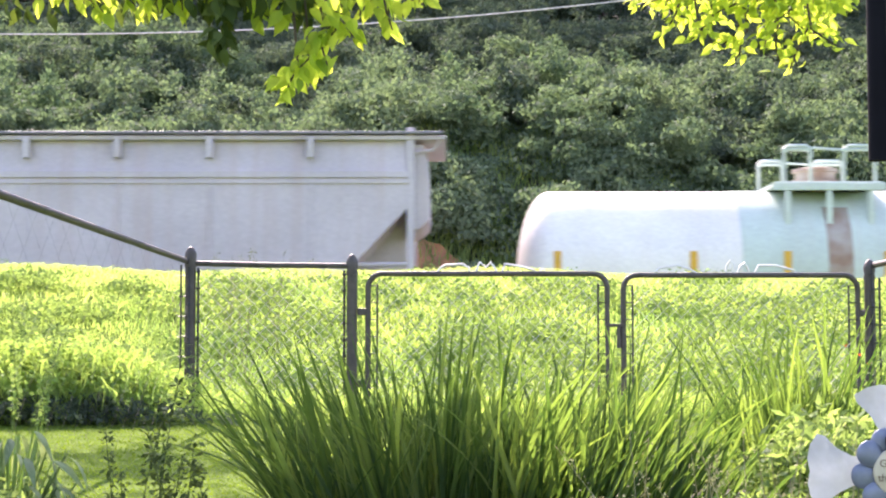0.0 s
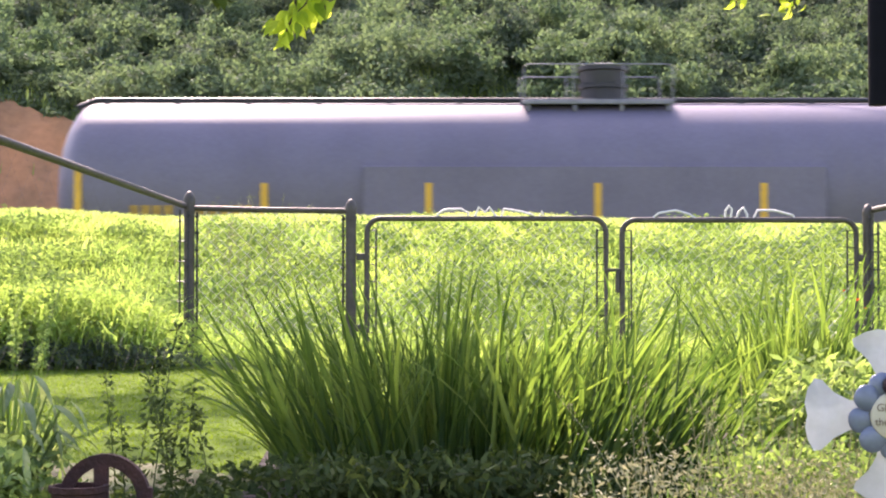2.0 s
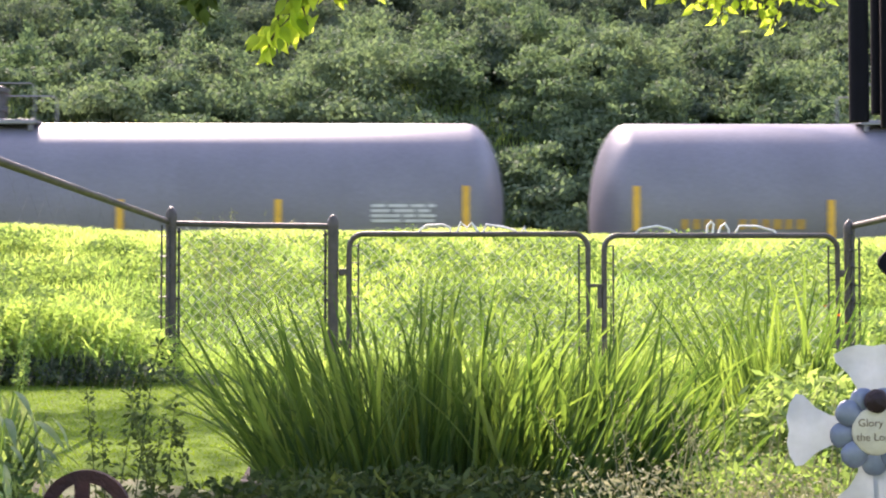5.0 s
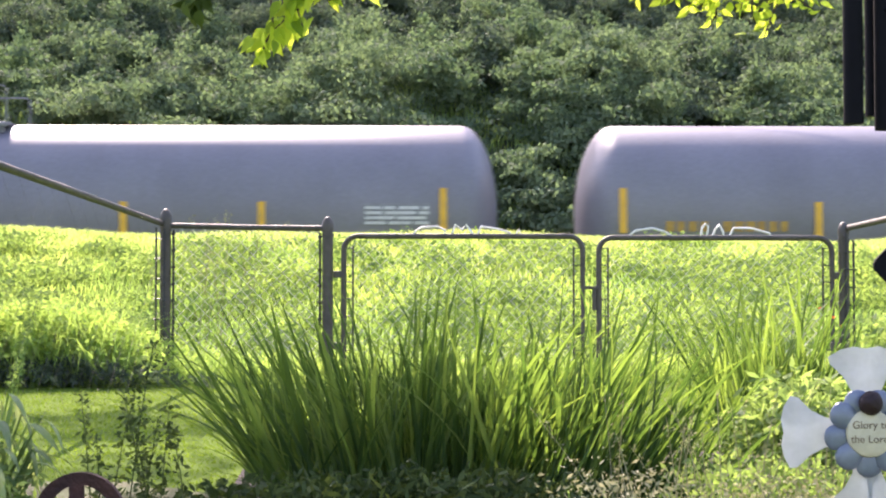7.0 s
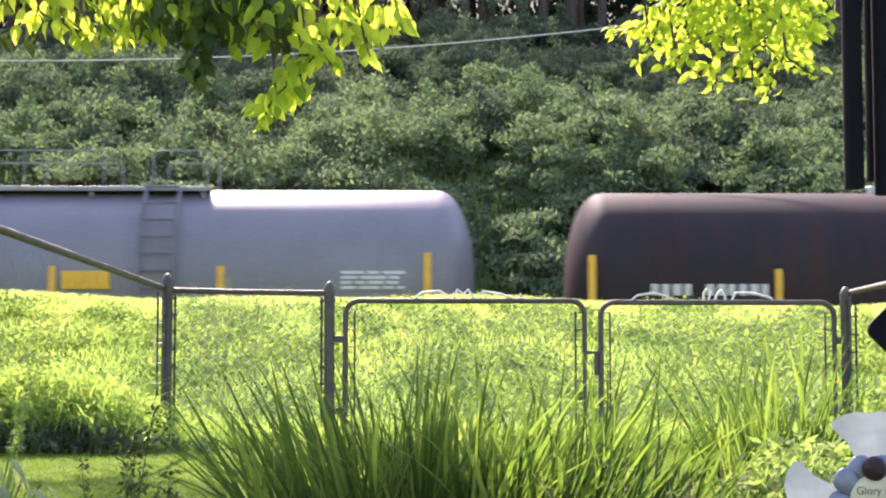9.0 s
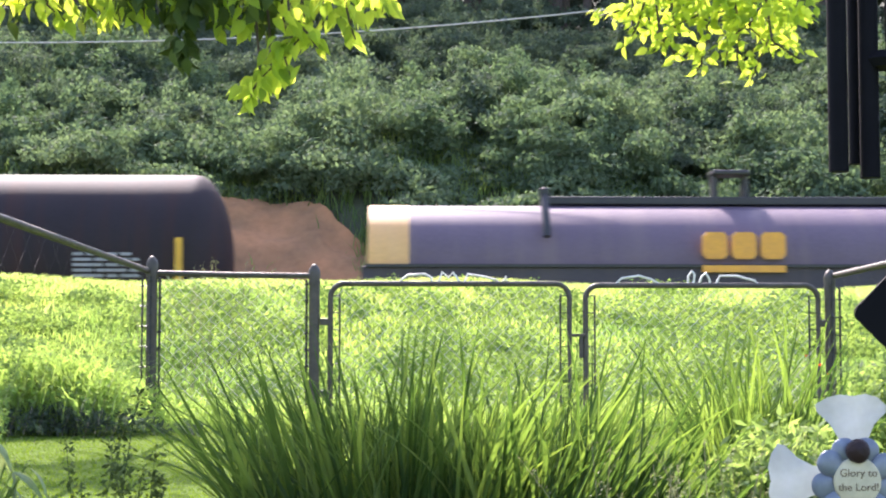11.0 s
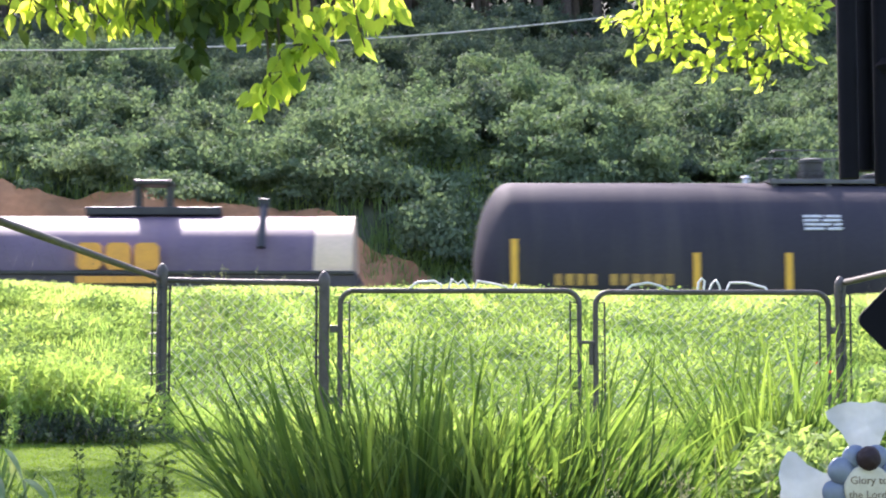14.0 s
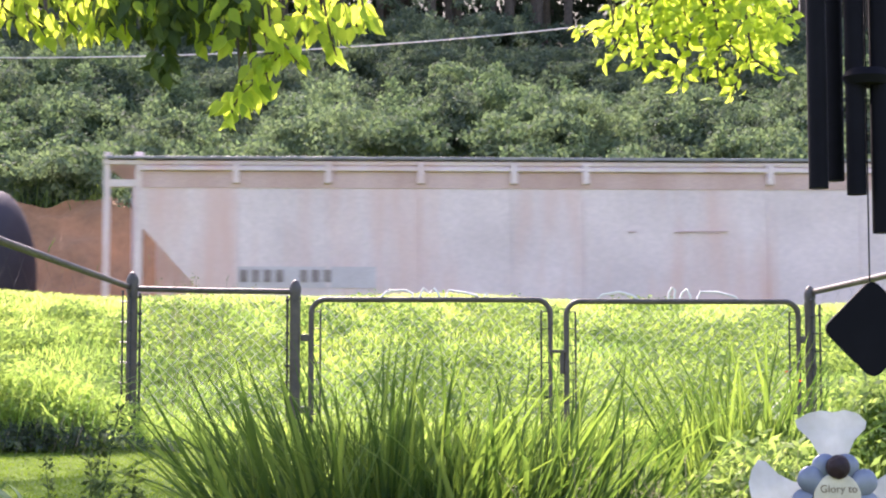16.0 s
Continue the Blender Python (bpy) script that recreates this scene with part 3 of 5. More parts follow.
def gate(x0, x1, top, z0, hinge_left, scrolls):
    W, H, r, R = x1 - x0, top - z0, 0.02, 0.10
    g = thing("gate", pose(x0, FENCE_Y, z0), "tubular steel gate with rounded corners and wire mesh", "gate", "double driveway gates")
    pts = [(0, 0, 0), (0, 0, H - R)] + [(R - R * math.cos(a), 0, H - R + R * math.sin(a)) for a in np.linspace(0.2, math.pi / 2, 7)]
    pts += [(W - R + R * math.sin(a), 0, H - R + R * math.cos(a)) for a in np.linspace(0, math.pi / 2 - 0.2, 7)] + [(W, 0, H - R), (W, 0, 0), (0, 0, 0)]
    part("gate_frame", tubed(pts, r, 12), M_GALV, g, smooth=True)
    m = mesh_fabric((0.05, 0), (W - 0.05, 0), (0.02, 0.02), (H - 0.035, H - 0.035), name="wire_mesh")
    m.parent = g
    for x in (0.065, W - 0.065):
        part("tension_bar", tubed([(x, 0, 0.02), (x, 0, H - 0.07)], 0.007, 6), M_BLACK, g)
        for k in range(8):
            part("wire_tie", tubed([(x, -0.012, 0.1 + k * 0.12), (x + (0.055 if x > W / 2 else -0.055), -0.018, 0.1 + k * 0.12)], 0.004, 5), M_BLACK, g)
    # bent wire scrolls above the rail
    c = W * 0.5
    for pts in scrolls:
        part("wire_scroll", tubed([(c + u, 0, H + v * 1.25 + 0.006) for u, v in pts], 0.0085, 6), M_SCROLL, g, "pale bent wire", True)
    hx = -0.03 if hinge_left else W + 0.03
    for z in (H - 0.27, 0.25):
        part("hinge", boxed(hx, 0, z, 0.09, 0.03, 0.05, 0.006), M_GALV, g)
    return g


def fence():
    P1, P2, P3 = (-1.788, 1.20), (-0.644, 1.145), (3.02, 1.11)
    for (x, z), s in ((P1, -1), (P2, 0), (P3, 1)):
        post(x, FENCE_Y, z, side=s)
    rail_run("fence_rail", (P1[0], FENCE_Y, 1.095), (P2[0], FENCE_Y, 1.075), "grey steel top rail of the fence")
    fence_panel((P1[0], FENCE_Y, 1.095), (P2[0], FENCE_Y, 1.075), "chain link panel beside the gate")
    left, right = (-2.10, 3.2, 1.235), (3.35, 3.2, 1.22)
    rail_run("fence_rail", (P1[0] - 0.03, FENCE_Y - 0.02, 1.11), left, "grey steel top rail of the side fence", 0.021)
    rail_run("fence_rail", (P3[0] + 0.03, FENCE_Y - 0.02, 1.08), right, "grey steel top rail of the side fence", 0.021)
    fence_panel((P1[0], FENCE_Y, 1.10), (-2.10, 3.2, 1.23), "chain link side fence towards the house", 0.15, 0.0004)
    fence_panel((P3[0], FENCE_Y, 1.08), (3.35, 3.2, 1.21), "chain link side fence towards the house", 0.15, 0.0004)
    gate(-0.53, 1.162, 1.02, -0.005, True,
         ([(-0.36, 0.0), (-0.34, 0.022), (-0.30, 0.045), (-0.18, 0.05), (-0.13, 0.028), (-0.135, 0.0)],
          [(-0.085, 0.0), (-0.055, 0.062), (-0.012, 0.03), (0.02, 0.06), (0.07, 0.004)],
          [(0.10, 0.0), (0.125, 0.05), (0.24, 0.036), (0.33, 0.016), (0.335, 0.0)],
          [(0.37, 0.0), (0.395, 0.036), (0.405, 0.0)]))
    g = gate(1.276, 2.935, 1.01, -0.005, False,
             ([(-0.10, 0.0), (-0.095, 0.05), (-0.07, 0.075), (-0.05, 0.06), (-0.06, 0.0)],
              [(-0.02, 0.0), (0.0, 0.045), (0.03, 0.066), (0.055, 0.03), (0.06, 0.0)],
              [(0.10, 0.0), (0.13, 0.05), (0.25, 0.05), (0.38, 0.022), (0.40, 0.0)],
              [(-0.62, 0.0), (-0.57, 0.035), (-0.45, 0.05), (-0.36, 0.03), (-0.30, 0.0)]))
    part("latch", boxed(-0.06, -0.01, 0.66, 0.14, 0.03, 0.025, 0.005), M_GALV, g, "steel fork latch")
    part("latch_drop", boxed(-0.035, -0.012, 0.58, 0.03, 0.02, 0.16, 0.004), M_GALV, g)


fence()


# ---------- rail cars: x along the track, z up from the rail, the garden at -y ----------
CARS = []          # (thing, where its middle stands at the start)
SPEED = 9.8


def car_at(u0, u1):
    return (u0 + u1) / 2


def rail_car(name, u0, u1, label, category="rail car"):
    c = thing(name, pose(car_at(u0, u1), TRACK_Y, RAIL_Z), label, category, "cars of the freight train")
    CARS.append((c, car_at(u0, u1)))
    return c


def running_gear(c, half):
    """Sill, couplers and two four-wheel trucks."""
    part("centre_sill", boxed(0, 0, 0.95, 2 * half + 0.5, 0.5, 0.32, 0.02), M_BLACK, c)
    for s in (-1, 1):
        part("coupler", boxed(s * (half + 0.45), 0, 0.85, 0.5, 0.22, 0.26, 0.04), M_RAIL, c)
        t = part("truck", boxed(s * (half - 1.9), 0, 0.55, 2.2, 2.1, 0.22, 0.04), M_BLACK, c)
        for dx in (-0.85, 0.85):
            for sy in (-1, 1):
                bm = lathe_x(bmesh.new(), [(-0.07, 0.001), (-0.07, 0.42), (0.03, 0.42), (0.05, 0.45), (0.07, 0.45), (0.07, 0.001)], 24)
                bmesh.ops.rotate(bm, cent=(0, 0, 0), matrix=Matrix.Rotation(radians(90 * sy), 3, "Z"), verts=bm.verts)
                bmesh.ops.translate(bm, vec=(s * (half - 1.9) + dx, sy * 0.76, 0.45), verts=bm.verts)
                part("wheel", bm, M_RAIL, t, smooth=True)


def tank_body(c, half, R, zc, mat, head=0.62, name="tank"):
    prof = [(-half + head * (1 - math.cos(a)) , R * math.sin(a)) for a in np.linspace(0, math.pi / 2, 12)]
    prof = prof + [(x, R) for x in np.linspace(-half + head, half - head, 14)[1:-1]] + [(-x, r) for x, r in prof[::-1]]
    return part(name, lathe_x(bmesh.new(), prof, 56, zc), mat, c, smooth=True)


def weld_rings(c, half, R, zc, n, mat):
    for x in np.linspace(-half + 1.2, half - 1.2, n):
        part("weld_seam", lathe_x(bmesh.new(), [(x - 0.02, R - 0.004), (x, R + 0.002), (x + 0.02, R - 0.004)], 56, zc), mat, c, smooth=True)


def stripes(c, half, R, xs, tall, zc, ends=True, raised=()):
    for i, x in enumerate(xs):
        lift = 0.07 if i in raised else 0.004
        hi = tall + 0.22 if ends and i in (0, len(xs) - 1) else tall
        part("reflector_stripe", boxed(x, -R - lift, hi - 0.36, 0.115, 0.05, 0.72, 0.008), M_YEL, c, "yellow reflective stripe")


def curved_panel(R, zc, x0, x1, z0, z1, lift=0.02, n=8):
    bm = bmesh.new()
    a0, a1 = math.asin(max(-1, min(1, (z0 - zc) / R))), math.asin(max(-1, min(1, (z1 - zc) / R)))
    rows = []
    for k in range(n + 1):
        a = a0 + (a1 - a0) * k / n
        rows.append([bm.verts.new((x, -(R + d) * math.cos(a), zc + (R + d) * math.sin(a))) for x, d in ((x0, -0.02), (x0, lift), (x1, lift), (x1, -0.02))])
    for p, q in zip(rows, rows[1:]):
        for j in range(3):
            bm.faces.new((p[j], p[j + 1], q[j + 1], q[j]))
    bm.faces.new(rows[0]), bm.faces.new(rows[-1][::-1])
    return bm


def lettering(c, R, zc, x0, x1, z0, z1, n, mat, seed, lift=0.014):
    """Unreadable or withheld markings as plain bars."""
    r = random.Random(seed)
    w = (x1 - x0) / n
    for k in range(n):
        if n > 5 and k == 4:
            continue
        part("marking", curved_panel(R, zc, x0 + k * w, x0 + k * w + w * r.uniform(0.6, 0.8), z0, z1, lift, 2), mat, c, "painted marking bar")


def text_block(c, R, zc, x0, x1, z0, z1, rows, mat, seed):
    r = random.Random(seed)
    h = (z1 - z0) / rows
    for k in range(rows):
        a = x0
        while a < x1 - 0.08:
            b = min(x1, a + r.uniform(0.15, 0.5))
            part("marking_line", curved_panel(R, zc, a, b, z0 + k * h, z0 + k * h + h * 0.55, 0.014, 2), mat, c, "small painted marking")
            a = b + 0.05


def railing(c, x0, x1, y, z0, h, mat, mids=(0.63,), posts=3, r=0.016):
    for f in (1.0, *mids):
        part("handrail", tubed([(x0, y, z0), (x0, y, z0 + h * f - 0.05), (x0 + 0.06, y, z0 + h * f), (x1 - 0.06, y, z0 + h * f), (x1, y, z0 + h * f - 0.05), (x1, y, z0)], r, 6), mat, c, smooth=True)
    for k in range(1, posts):
        x = x0 + (x1 - x0) * k / posts
        part("rail_post", tubed([(x, y, z0), (x, y, z0 + h)], r, 6), mat, c, smooth=True)


def platform(c, x0, x1, top, mat, half_w=0.85, h=0.66, gap=None, mids=()):
    part("walkway", boxed((x0 + x1) / 2, 0, top - 0.03, x1 - x0, half_w * 2, 0.05, 0.01), mat, c, "steel grating walkway")
    for s in (-1, 1):
        part("walkway_edge", boxed((x0 + x1) / 2, s * half_w, top - 0.06, x1 - x0, 0.05, 0.06, 0.01), mat, c)
        if gap:
            railing(c, x0 + 0.03, gap[0], s * half_w, top, h, mat, mids, r=0.014)
            railing(c, gap[1], x1 - 0.03, s * half_w, top, h, mat, mids, posts=1, r=0.014)
        else:
            railing(c, x0 + 0.03, x1 - 0.03, s * half_w, top, h, mat, mids, r=0.014)
    for x in np.linspace(x0 + 0.1, x1 - 0.1, 4):
        for s in (-1, 1):
            part("walkway_bracket", boxed(x, s * half_w * 0.97, top - 0.13, 0.05, 0.06, 0.14, 0.01), mat, c)


def dome(c, x, top, r, h, mat):
    bm = lathe_z(bmesh.new(), [(r * 0.92, -0.1), (r * 0.92, h * 0.3), (r * 1.02, h * 0.32), (r * 1.02, h * 0.42), (r * 0.92, h * 0.44), (r * 0.94, h * 0.8), (r * 1.05, h * 0.82), (r * 1.05, h * 0.95), (r * 0.8, h)], 28, (x, 0, top))
    part("valve_housing", bm, mat, c, "round bolted valve housing", True)
    for k in range(10):
        a = 2 * math.pi * k / 10
        part("bolt", boxed(x + r * 1.0 * math.cos(a), r * 1.0 * math.sin(a), top + h * 0.37, 0.04, 0.04, 0.12), mat, c)


def ladder(c, x, R, zc, ztop, mat, w=0.55):
    for s in (-1, 1):
        part("ladder_rail", tubed([(x + s * w / 2, -R - 0.12, zc - 0.9), (x + s * w / 2, -R - 0.12, zc + 0.35), (x + s * w / 2, -R * 0.82 - 0.1, zc + R * 0.62), (x + s * w / 2, -R * 0.55, ztop)], 0.03, 6), mat, c, smooth=True)
    for k in range(9):
        z = zc - 0.8 + k * 0.28
        y = -R - 0.12 if z < zc + 0.35 else -R - 0.12 + (z - zc - 0.35) * 0.45
        part("rung", tubed([(x - w / 2, y, z), (x + w / 2, y, z)], 0.02, 6), mat, c, smooth=True)


def grey_tank_car(u0, u1, flip, seed):
    c = rail_car("tank_car", u0, u1, "long grey pressure tank car with yellow reflector stripes", "tank car")
    half, R, top = (u1 - u0) / 2, 1.5, 4.18
    zc, s = top - R, (-1 if flip else 1)
    X = lambda rel: s * (rel - half)
    tank_body(c, half, R, zc, P_GREY)
    weld_rings(c, half, R, zc, 6, P_GREY)
    running_gear(c, half)
    a, b = sorted((X(4.38), X(10.08)))
    gap = sorted((X(5.3), X(6.1)))
    platform(c, a, b, top - 0.01, M_GREYST, 0.82, 0.58, None if seed % 2 else gap)
    dome(c, X(8.96), top, 0.45, 0.62, M_DKST)
    ladder(c, X(5.12), R, zc, top, M_LADDER)
    xs = sorted(X(v) for v in ((0.80, 4.1, 6.78, 9.17, 11.56, 14.1, 17.24) if flip else (0.60, 3.72, 6.95, 9.44, 12.09, 14.29, 17.19) if seed == 31 else (0.60, 3.78, 6.78, 9.2, 11.58, 14.1, 17.1)))
    stripes(c, half, R, xs, 2.80, zc)
    part("placard_board", curved_panel(R, zc, *sorted((X(5.86), X(6.62)) if flip else (X(5.46), X(6.22))), 2.44, 2.72, 0.05), M_YEL, c, "blank yellow placard")
    lettering(c, R, zc, -half + 1.32, -half + 3.35, 2.33, 2.49, 11, M_YELD, seed)
    if seed == 31:
        part("spill_stain", curved_panel(R, zc, X(8.45), X(9.42), 1.9, top - 0.12, 0.006, 12), P_STAIN, c, "dark spill stain below the valve housing")
    tx = half - 2.2
    part("data_panel", curved_panel(R, zc, tx, tx + 1.06, 2.42, 2.78, 0.008), M_GREYST, c)
    text_block(c, R, zc, tx + 0.02, tx + 1.04, 2.44, 2.76, 4, M_BAR, seed + 3)


def blue_tank_car(u0, u1):
    c = rail_car("tank_car", u0, u1, "long blue-grey tank car with a dark top walkway", "tank car")
    half, R, top = (u1 - u0) / 2, 1.55, 4.26
    zc = top - R
    X = lambda rel: rel - half
    tank_body(c, half, R, zc, P_BLUE)
    weld_rings(c, half, R, zc, 5, P_BLUE)
    running_gear(c, half)
    part("top_rail", tubed([(-half + 0.3, -0.3, top - 0.1), (-half + 0.6, -0.32, top + 0.02), (half - 0.6, -0.32, top + 0.02), (half + 0.05, -0.32, top - 0.55)], 0.045, 8), M_BLACK, c, smooth=True)
    for x in np.linspace(-half + 0.8, half - 0.8, 15):
        part("rail_bracket", boxed(x, -0.33, top - 0.03, 0.07, 0.1, 0.12), M_BLACK, c)
    platform(c, X(7.7), X(10.2), top - 0.01, M_GREYST, 0.82, 0.57)
    dome(c, X(9.1), top + 0.05, 0.42, 0.6, M_BLACK)
    part("jacket_panel", boxed((X(5.12) + X(12.5)) / 2, -R - 0.03, 2.38, 7.38, 0.10, 1.40, 0.015), P_BLUE, c, "flat steel cover panel")
    stripes(c, half, R, [X(v) for v in (0.58, 3.55, 6.17, 8.86, 11.5, 14.55, 17.22)], 2.81, zc, raised=(2, 3, 4))
    lettering(c, R, zc, X(1.4), X(3.4), 2.32, 2.46, 11, M_YELD, 5)
    tx = X(15.5)
    part("data_panel", curved_panel(R, zc, tx, tx + 1.5, 2.3, 2.75, 0.008), P_BLUE, c)
    text_block(c, R, zc, tx + 0.03, tx + 1.45, 2.3, 2.72, 4, M_BARG, 7)


def white_tank_car(u0, u1):
    c = rail_car("tank_car", u0, u1, "short white tank car with a pale green band", "tank car")
    half, R, top = (u1 - u0) / 2, 1.35, 3.70
    zc = top - R
    X = lambda rel: rel - half
    tank_body(c, half, R, zc, P_WHITE, 0.55)
    running_gear(c, half)
    part("green_band", lathe_x(bmesh.new(), [(X(3.57), R - 0.02), (X(3.57), R + 0.012), (X(6.25), R + 0.012), (X(6.25), R - 0.02)], 56, zc), P_MINT, c, "pale green painted band", True)
    part("rust_stain", curved_panel(R, zc, X(4.95), X(5.35), 2.0, top - 0.35, 0.018), M_STAIN, c, "brown spill stain")
    px0, px1 = X(4.15), X(5.9)
    part("walkway", boxed((px0 + px1) / 2, 0, top + 0.03, px1 - px0, 2.3, 0.07, 0.01), P_MINT, c, "pale green steel platform")
    part("walkway_edge", boxed((px0 + px1) / 2, -1.15, top - 0.02, px1 - px0 + 0.1, 0.06, 0.12, 0.01), P_MINT, c)
    for s in (-1, 1):
        railing(c, px0 + 0.15, (px0 + px1) / 2 - 0.3, s * 1.1, top + 0.05, 0.60, P_MINT, (0.9,), 1, 0.032)
        railing(c, (px0 + px1) / 2 + 0.25, px1 - 0.12, s * 1.1, top + 0.05, 0.60, P_MINT, (0.9,), 1, 0.032)
        part("handrail", tubed([((px0 + px1) / 2 - 0.32, s * 1.1, top + 0.62), ((px0 + px1) / 2 + 0.27, s * 1.1, top + 0.58)], 0.022, 6), P_MINT, c, smooth=True)
    for x in (px0 + 0.2, (px0 + px1) / 2, px1 - 0.2):
        part("platform_support", boxed(x, -1.12, top - 0.5, 0.09, 0.08, 1.0, 0.01), P_MINT, c)
    dome(c, X(5.05), top, 0.36, 0.4, M_STAIN)
    stripes(c, half, R, [X(v) for v in (0.59, 2.78, 4.29, 5.9, 7.7, 9.7)], 2.62, zc, False)
    tx = X(7.8)
    text_block(c, R, zc, tx, tx + 1.1, 2.25, 2.6, 4, M_PALEST, 12)


def dark_tank_car(u0, u1, paint, letters, label, seed):
    c = rail_car("tank_car", u0, u1, label, "tank car")
    half, R, top = (u1 - u0) / 2, 1.5, 4.14
    zc = top - R
    X = lambda rel: rel - half
    tank_body(c, half, R, zc, paint, 0.6)
    weld_rings(c, half, R, zc, 4, paint)
    running_gear(c, half)
    k = (u1 - u0) / 12.58
    platform(c, X(4.87 * k), X(7.75 * k), top + 0.03, M_DKST, 0.55, 0.47, (X(6.45 * k), X(7.15 * k)))
    dome(c, X(5.7 * k), top, 0.22, 0.42, M_BLACK)
    part("manway_hatch", lathe_z(bmesh.new(), [(0.3, 0), (0.3, 0.08), (0.33, 0.09), (0.33, 0.14), (0.2, 0.17)], 20, (X(6.85 * k), 0, top)), M_BLACK, c, smooth=True)
    part("vent_valve", lathe_z(bmesh.new(), [(0.06, 0), (0.06, 0.08), (0.08, 0.1), (0.04, 0.14)], 12, (X(4.6 * k), 0, top)), M_BAR, c, smooth=True)
    stripes(c, half, R, [X(v * k) for v in ((0.27, 2.91) if seed == 50 else (0.6, 3.5)) + (4.97, 7.33, 8.78, 11.95)], 2.76 if seed == 50 else 2.86, zc)
    lettering(c, R, zc, X(1.25), X(3.2), 2.34, 2.52, 11, letters, seed)
    text_block(c, R, zc, X(5.26 * k), X(5.87 * k), 3.24, 3.52, 4, M_BAR, seed + 1)
    part("placard_board", curved_panel(R, zc, X(7.54 * k), X(8.29 * k), 2.48, 2.78, 0.05), M_YEL, c, "blank yellow placard")
    text_block(c, R, zc, X(10.47 * k), X(11.4 * k), 2.35, 2.78, 5, M_BARG, seed + 2)


def hood_mesh(x0, x1, top, hw=1.42, z0=2.0, d=0.0):
    """Barrel-topped coil hood: straight lower sides, rounded shoulders and crown."""
    arc = [(-hw - d, z0), (-hw - d, top - 1.05)] + [(-(hw + d) * math.cos(a), top - 1.05 + (1.05 + d) * math.sin(a)) for a in np.linspace(0.12, math.pi - 0.12, 18)] + [(hw + d, top - 1.05), (hw + d, z0)]
    bm = bmesh.new()
    xs = [x0, *np.linspace(x0, x1, 9)[1:-1], x1]
    rings = [[bm.verts.new((x, y, z)) for y, z in arc] for x in xs]
    for a, b in zip(rings, rings[1:]):
        for k in range(len(arc) - 1):
            bm.faces.new((a[k], b[k], b[k + 1], a[k + 1]))
    bm.faces.new(rings[0]), bm.faces.new(rings[-1][::-1])
    return bm


def mark_shape(c, x0, x1, z0, z1, y):
    """The owner's mark as three plain chamfered yellow shapes."""
    w, h = (x1 - x0), (z1 - z0)
    for a, b in ((0.0, 0.30), (0.35, 0.65), (0.70, 1.0)):
        k = 0.05
        s = [(a, 0.15), (a + k, 0), (b - k, 0), (b, 0.15), (b, 0.85), (b - k, 1), (a + k, 1), (a, 0.85)]
        part("painted_mark", prism(bmesh.new(), [(x0 + w * p, z0 + h * q) for p, q in s], y - 0.012, y + 0.03), M_MARK, c, "bold orange-yellow mark")


def hood(c, x0, x1, top, mat, band, bands, beam, brackets, logo, drop=0.0):
    cov = part("hood", hood_mesh(x0, x1, top), mat, c, "rounded steel coil cover", True)
    for a, b in bands:
        part("end_band", hood_mesh(a, b, top, d=0.006), band, c, "orange-yellow painted band", True)
    for x in brackets:
        pts = [(x, -1.45, top - 0.62), (x, -1.40, top - 0.45), (x, -1.1, top - 0.1), (x, -0.9, top + 0.16)]
        part("clamp", tubed(pts, [0.07, 0.07, 0.065, 0.06], 8), M_BLACK, c, "black steel clamp", True)
        part("clamp_head", boxed(x, -0.9, top + 0.14, 0.16, 0.2, 0.16, 0.03), M_BLACK, c)
    part("lift_beam", boxed((beam[0] + beam[1]) / 2, -0.2, top + 0.07, beam[1] - beam[0], 0.3, 0.14, 0.02), M_BLACK, c, "black lifting beam")
    m = (beam[0] + beam[1]) / 2
    for s in (-1, 1):
        part("lift_leg", boxed(m + s * 0.26, -0.2, top + 0.31, 0.10, 0.26, 0.42, 0.02), M_BLACK, c)
    part("lift_eye", boxed(m, -0.2, top + 0.54, 0.64, 0.5, 0.09, 0.03), M_BLACK, c, "black lifting bracket")
    mark_shape(c, logo[0], logo[1], top - 0.98 - drop, top - 0.55 - drop, -1.53)
    part("mark_bar", boxed((logo[0] + logo[1]) / 2, -1.52, top - 1.14 - drop * 1.4, logo[1] - logo[0], 0.05, 0.11), M_MARK, c)


def coil_trough(c, half):
    part("trough", boxed(0, 0, 1.70, 2 * half + 0.2, 2.94, 1.70, 0.05), P_TROUGH, c, "dark steel car body")
    part("trough_lip", boxed(0, -1.49, 2.54, 2 * half + 0.1, 0.06, 0.05), M_BLACK, c)


def coil_car_long(u0, u1):
    c = rail_car("coil_car", u0, u1, "coil car with one long grey-violet hood and yellow ends", "coil car")
    half = (u1 - u0) / 2
    X = lambda rel: rel - half
    running_gear(c, half + 0.6)
    coil_trough(c, half)
    hood(c, -half, half, 3.63, P_HOOD, P_YBAND, [(-half - 0.006, X(0.66)), (X(11.52), half + 0.006)], (X(2.87), X(9.25)), (X(2.87), X(9.22)), (X(5.36), X(6.70)))


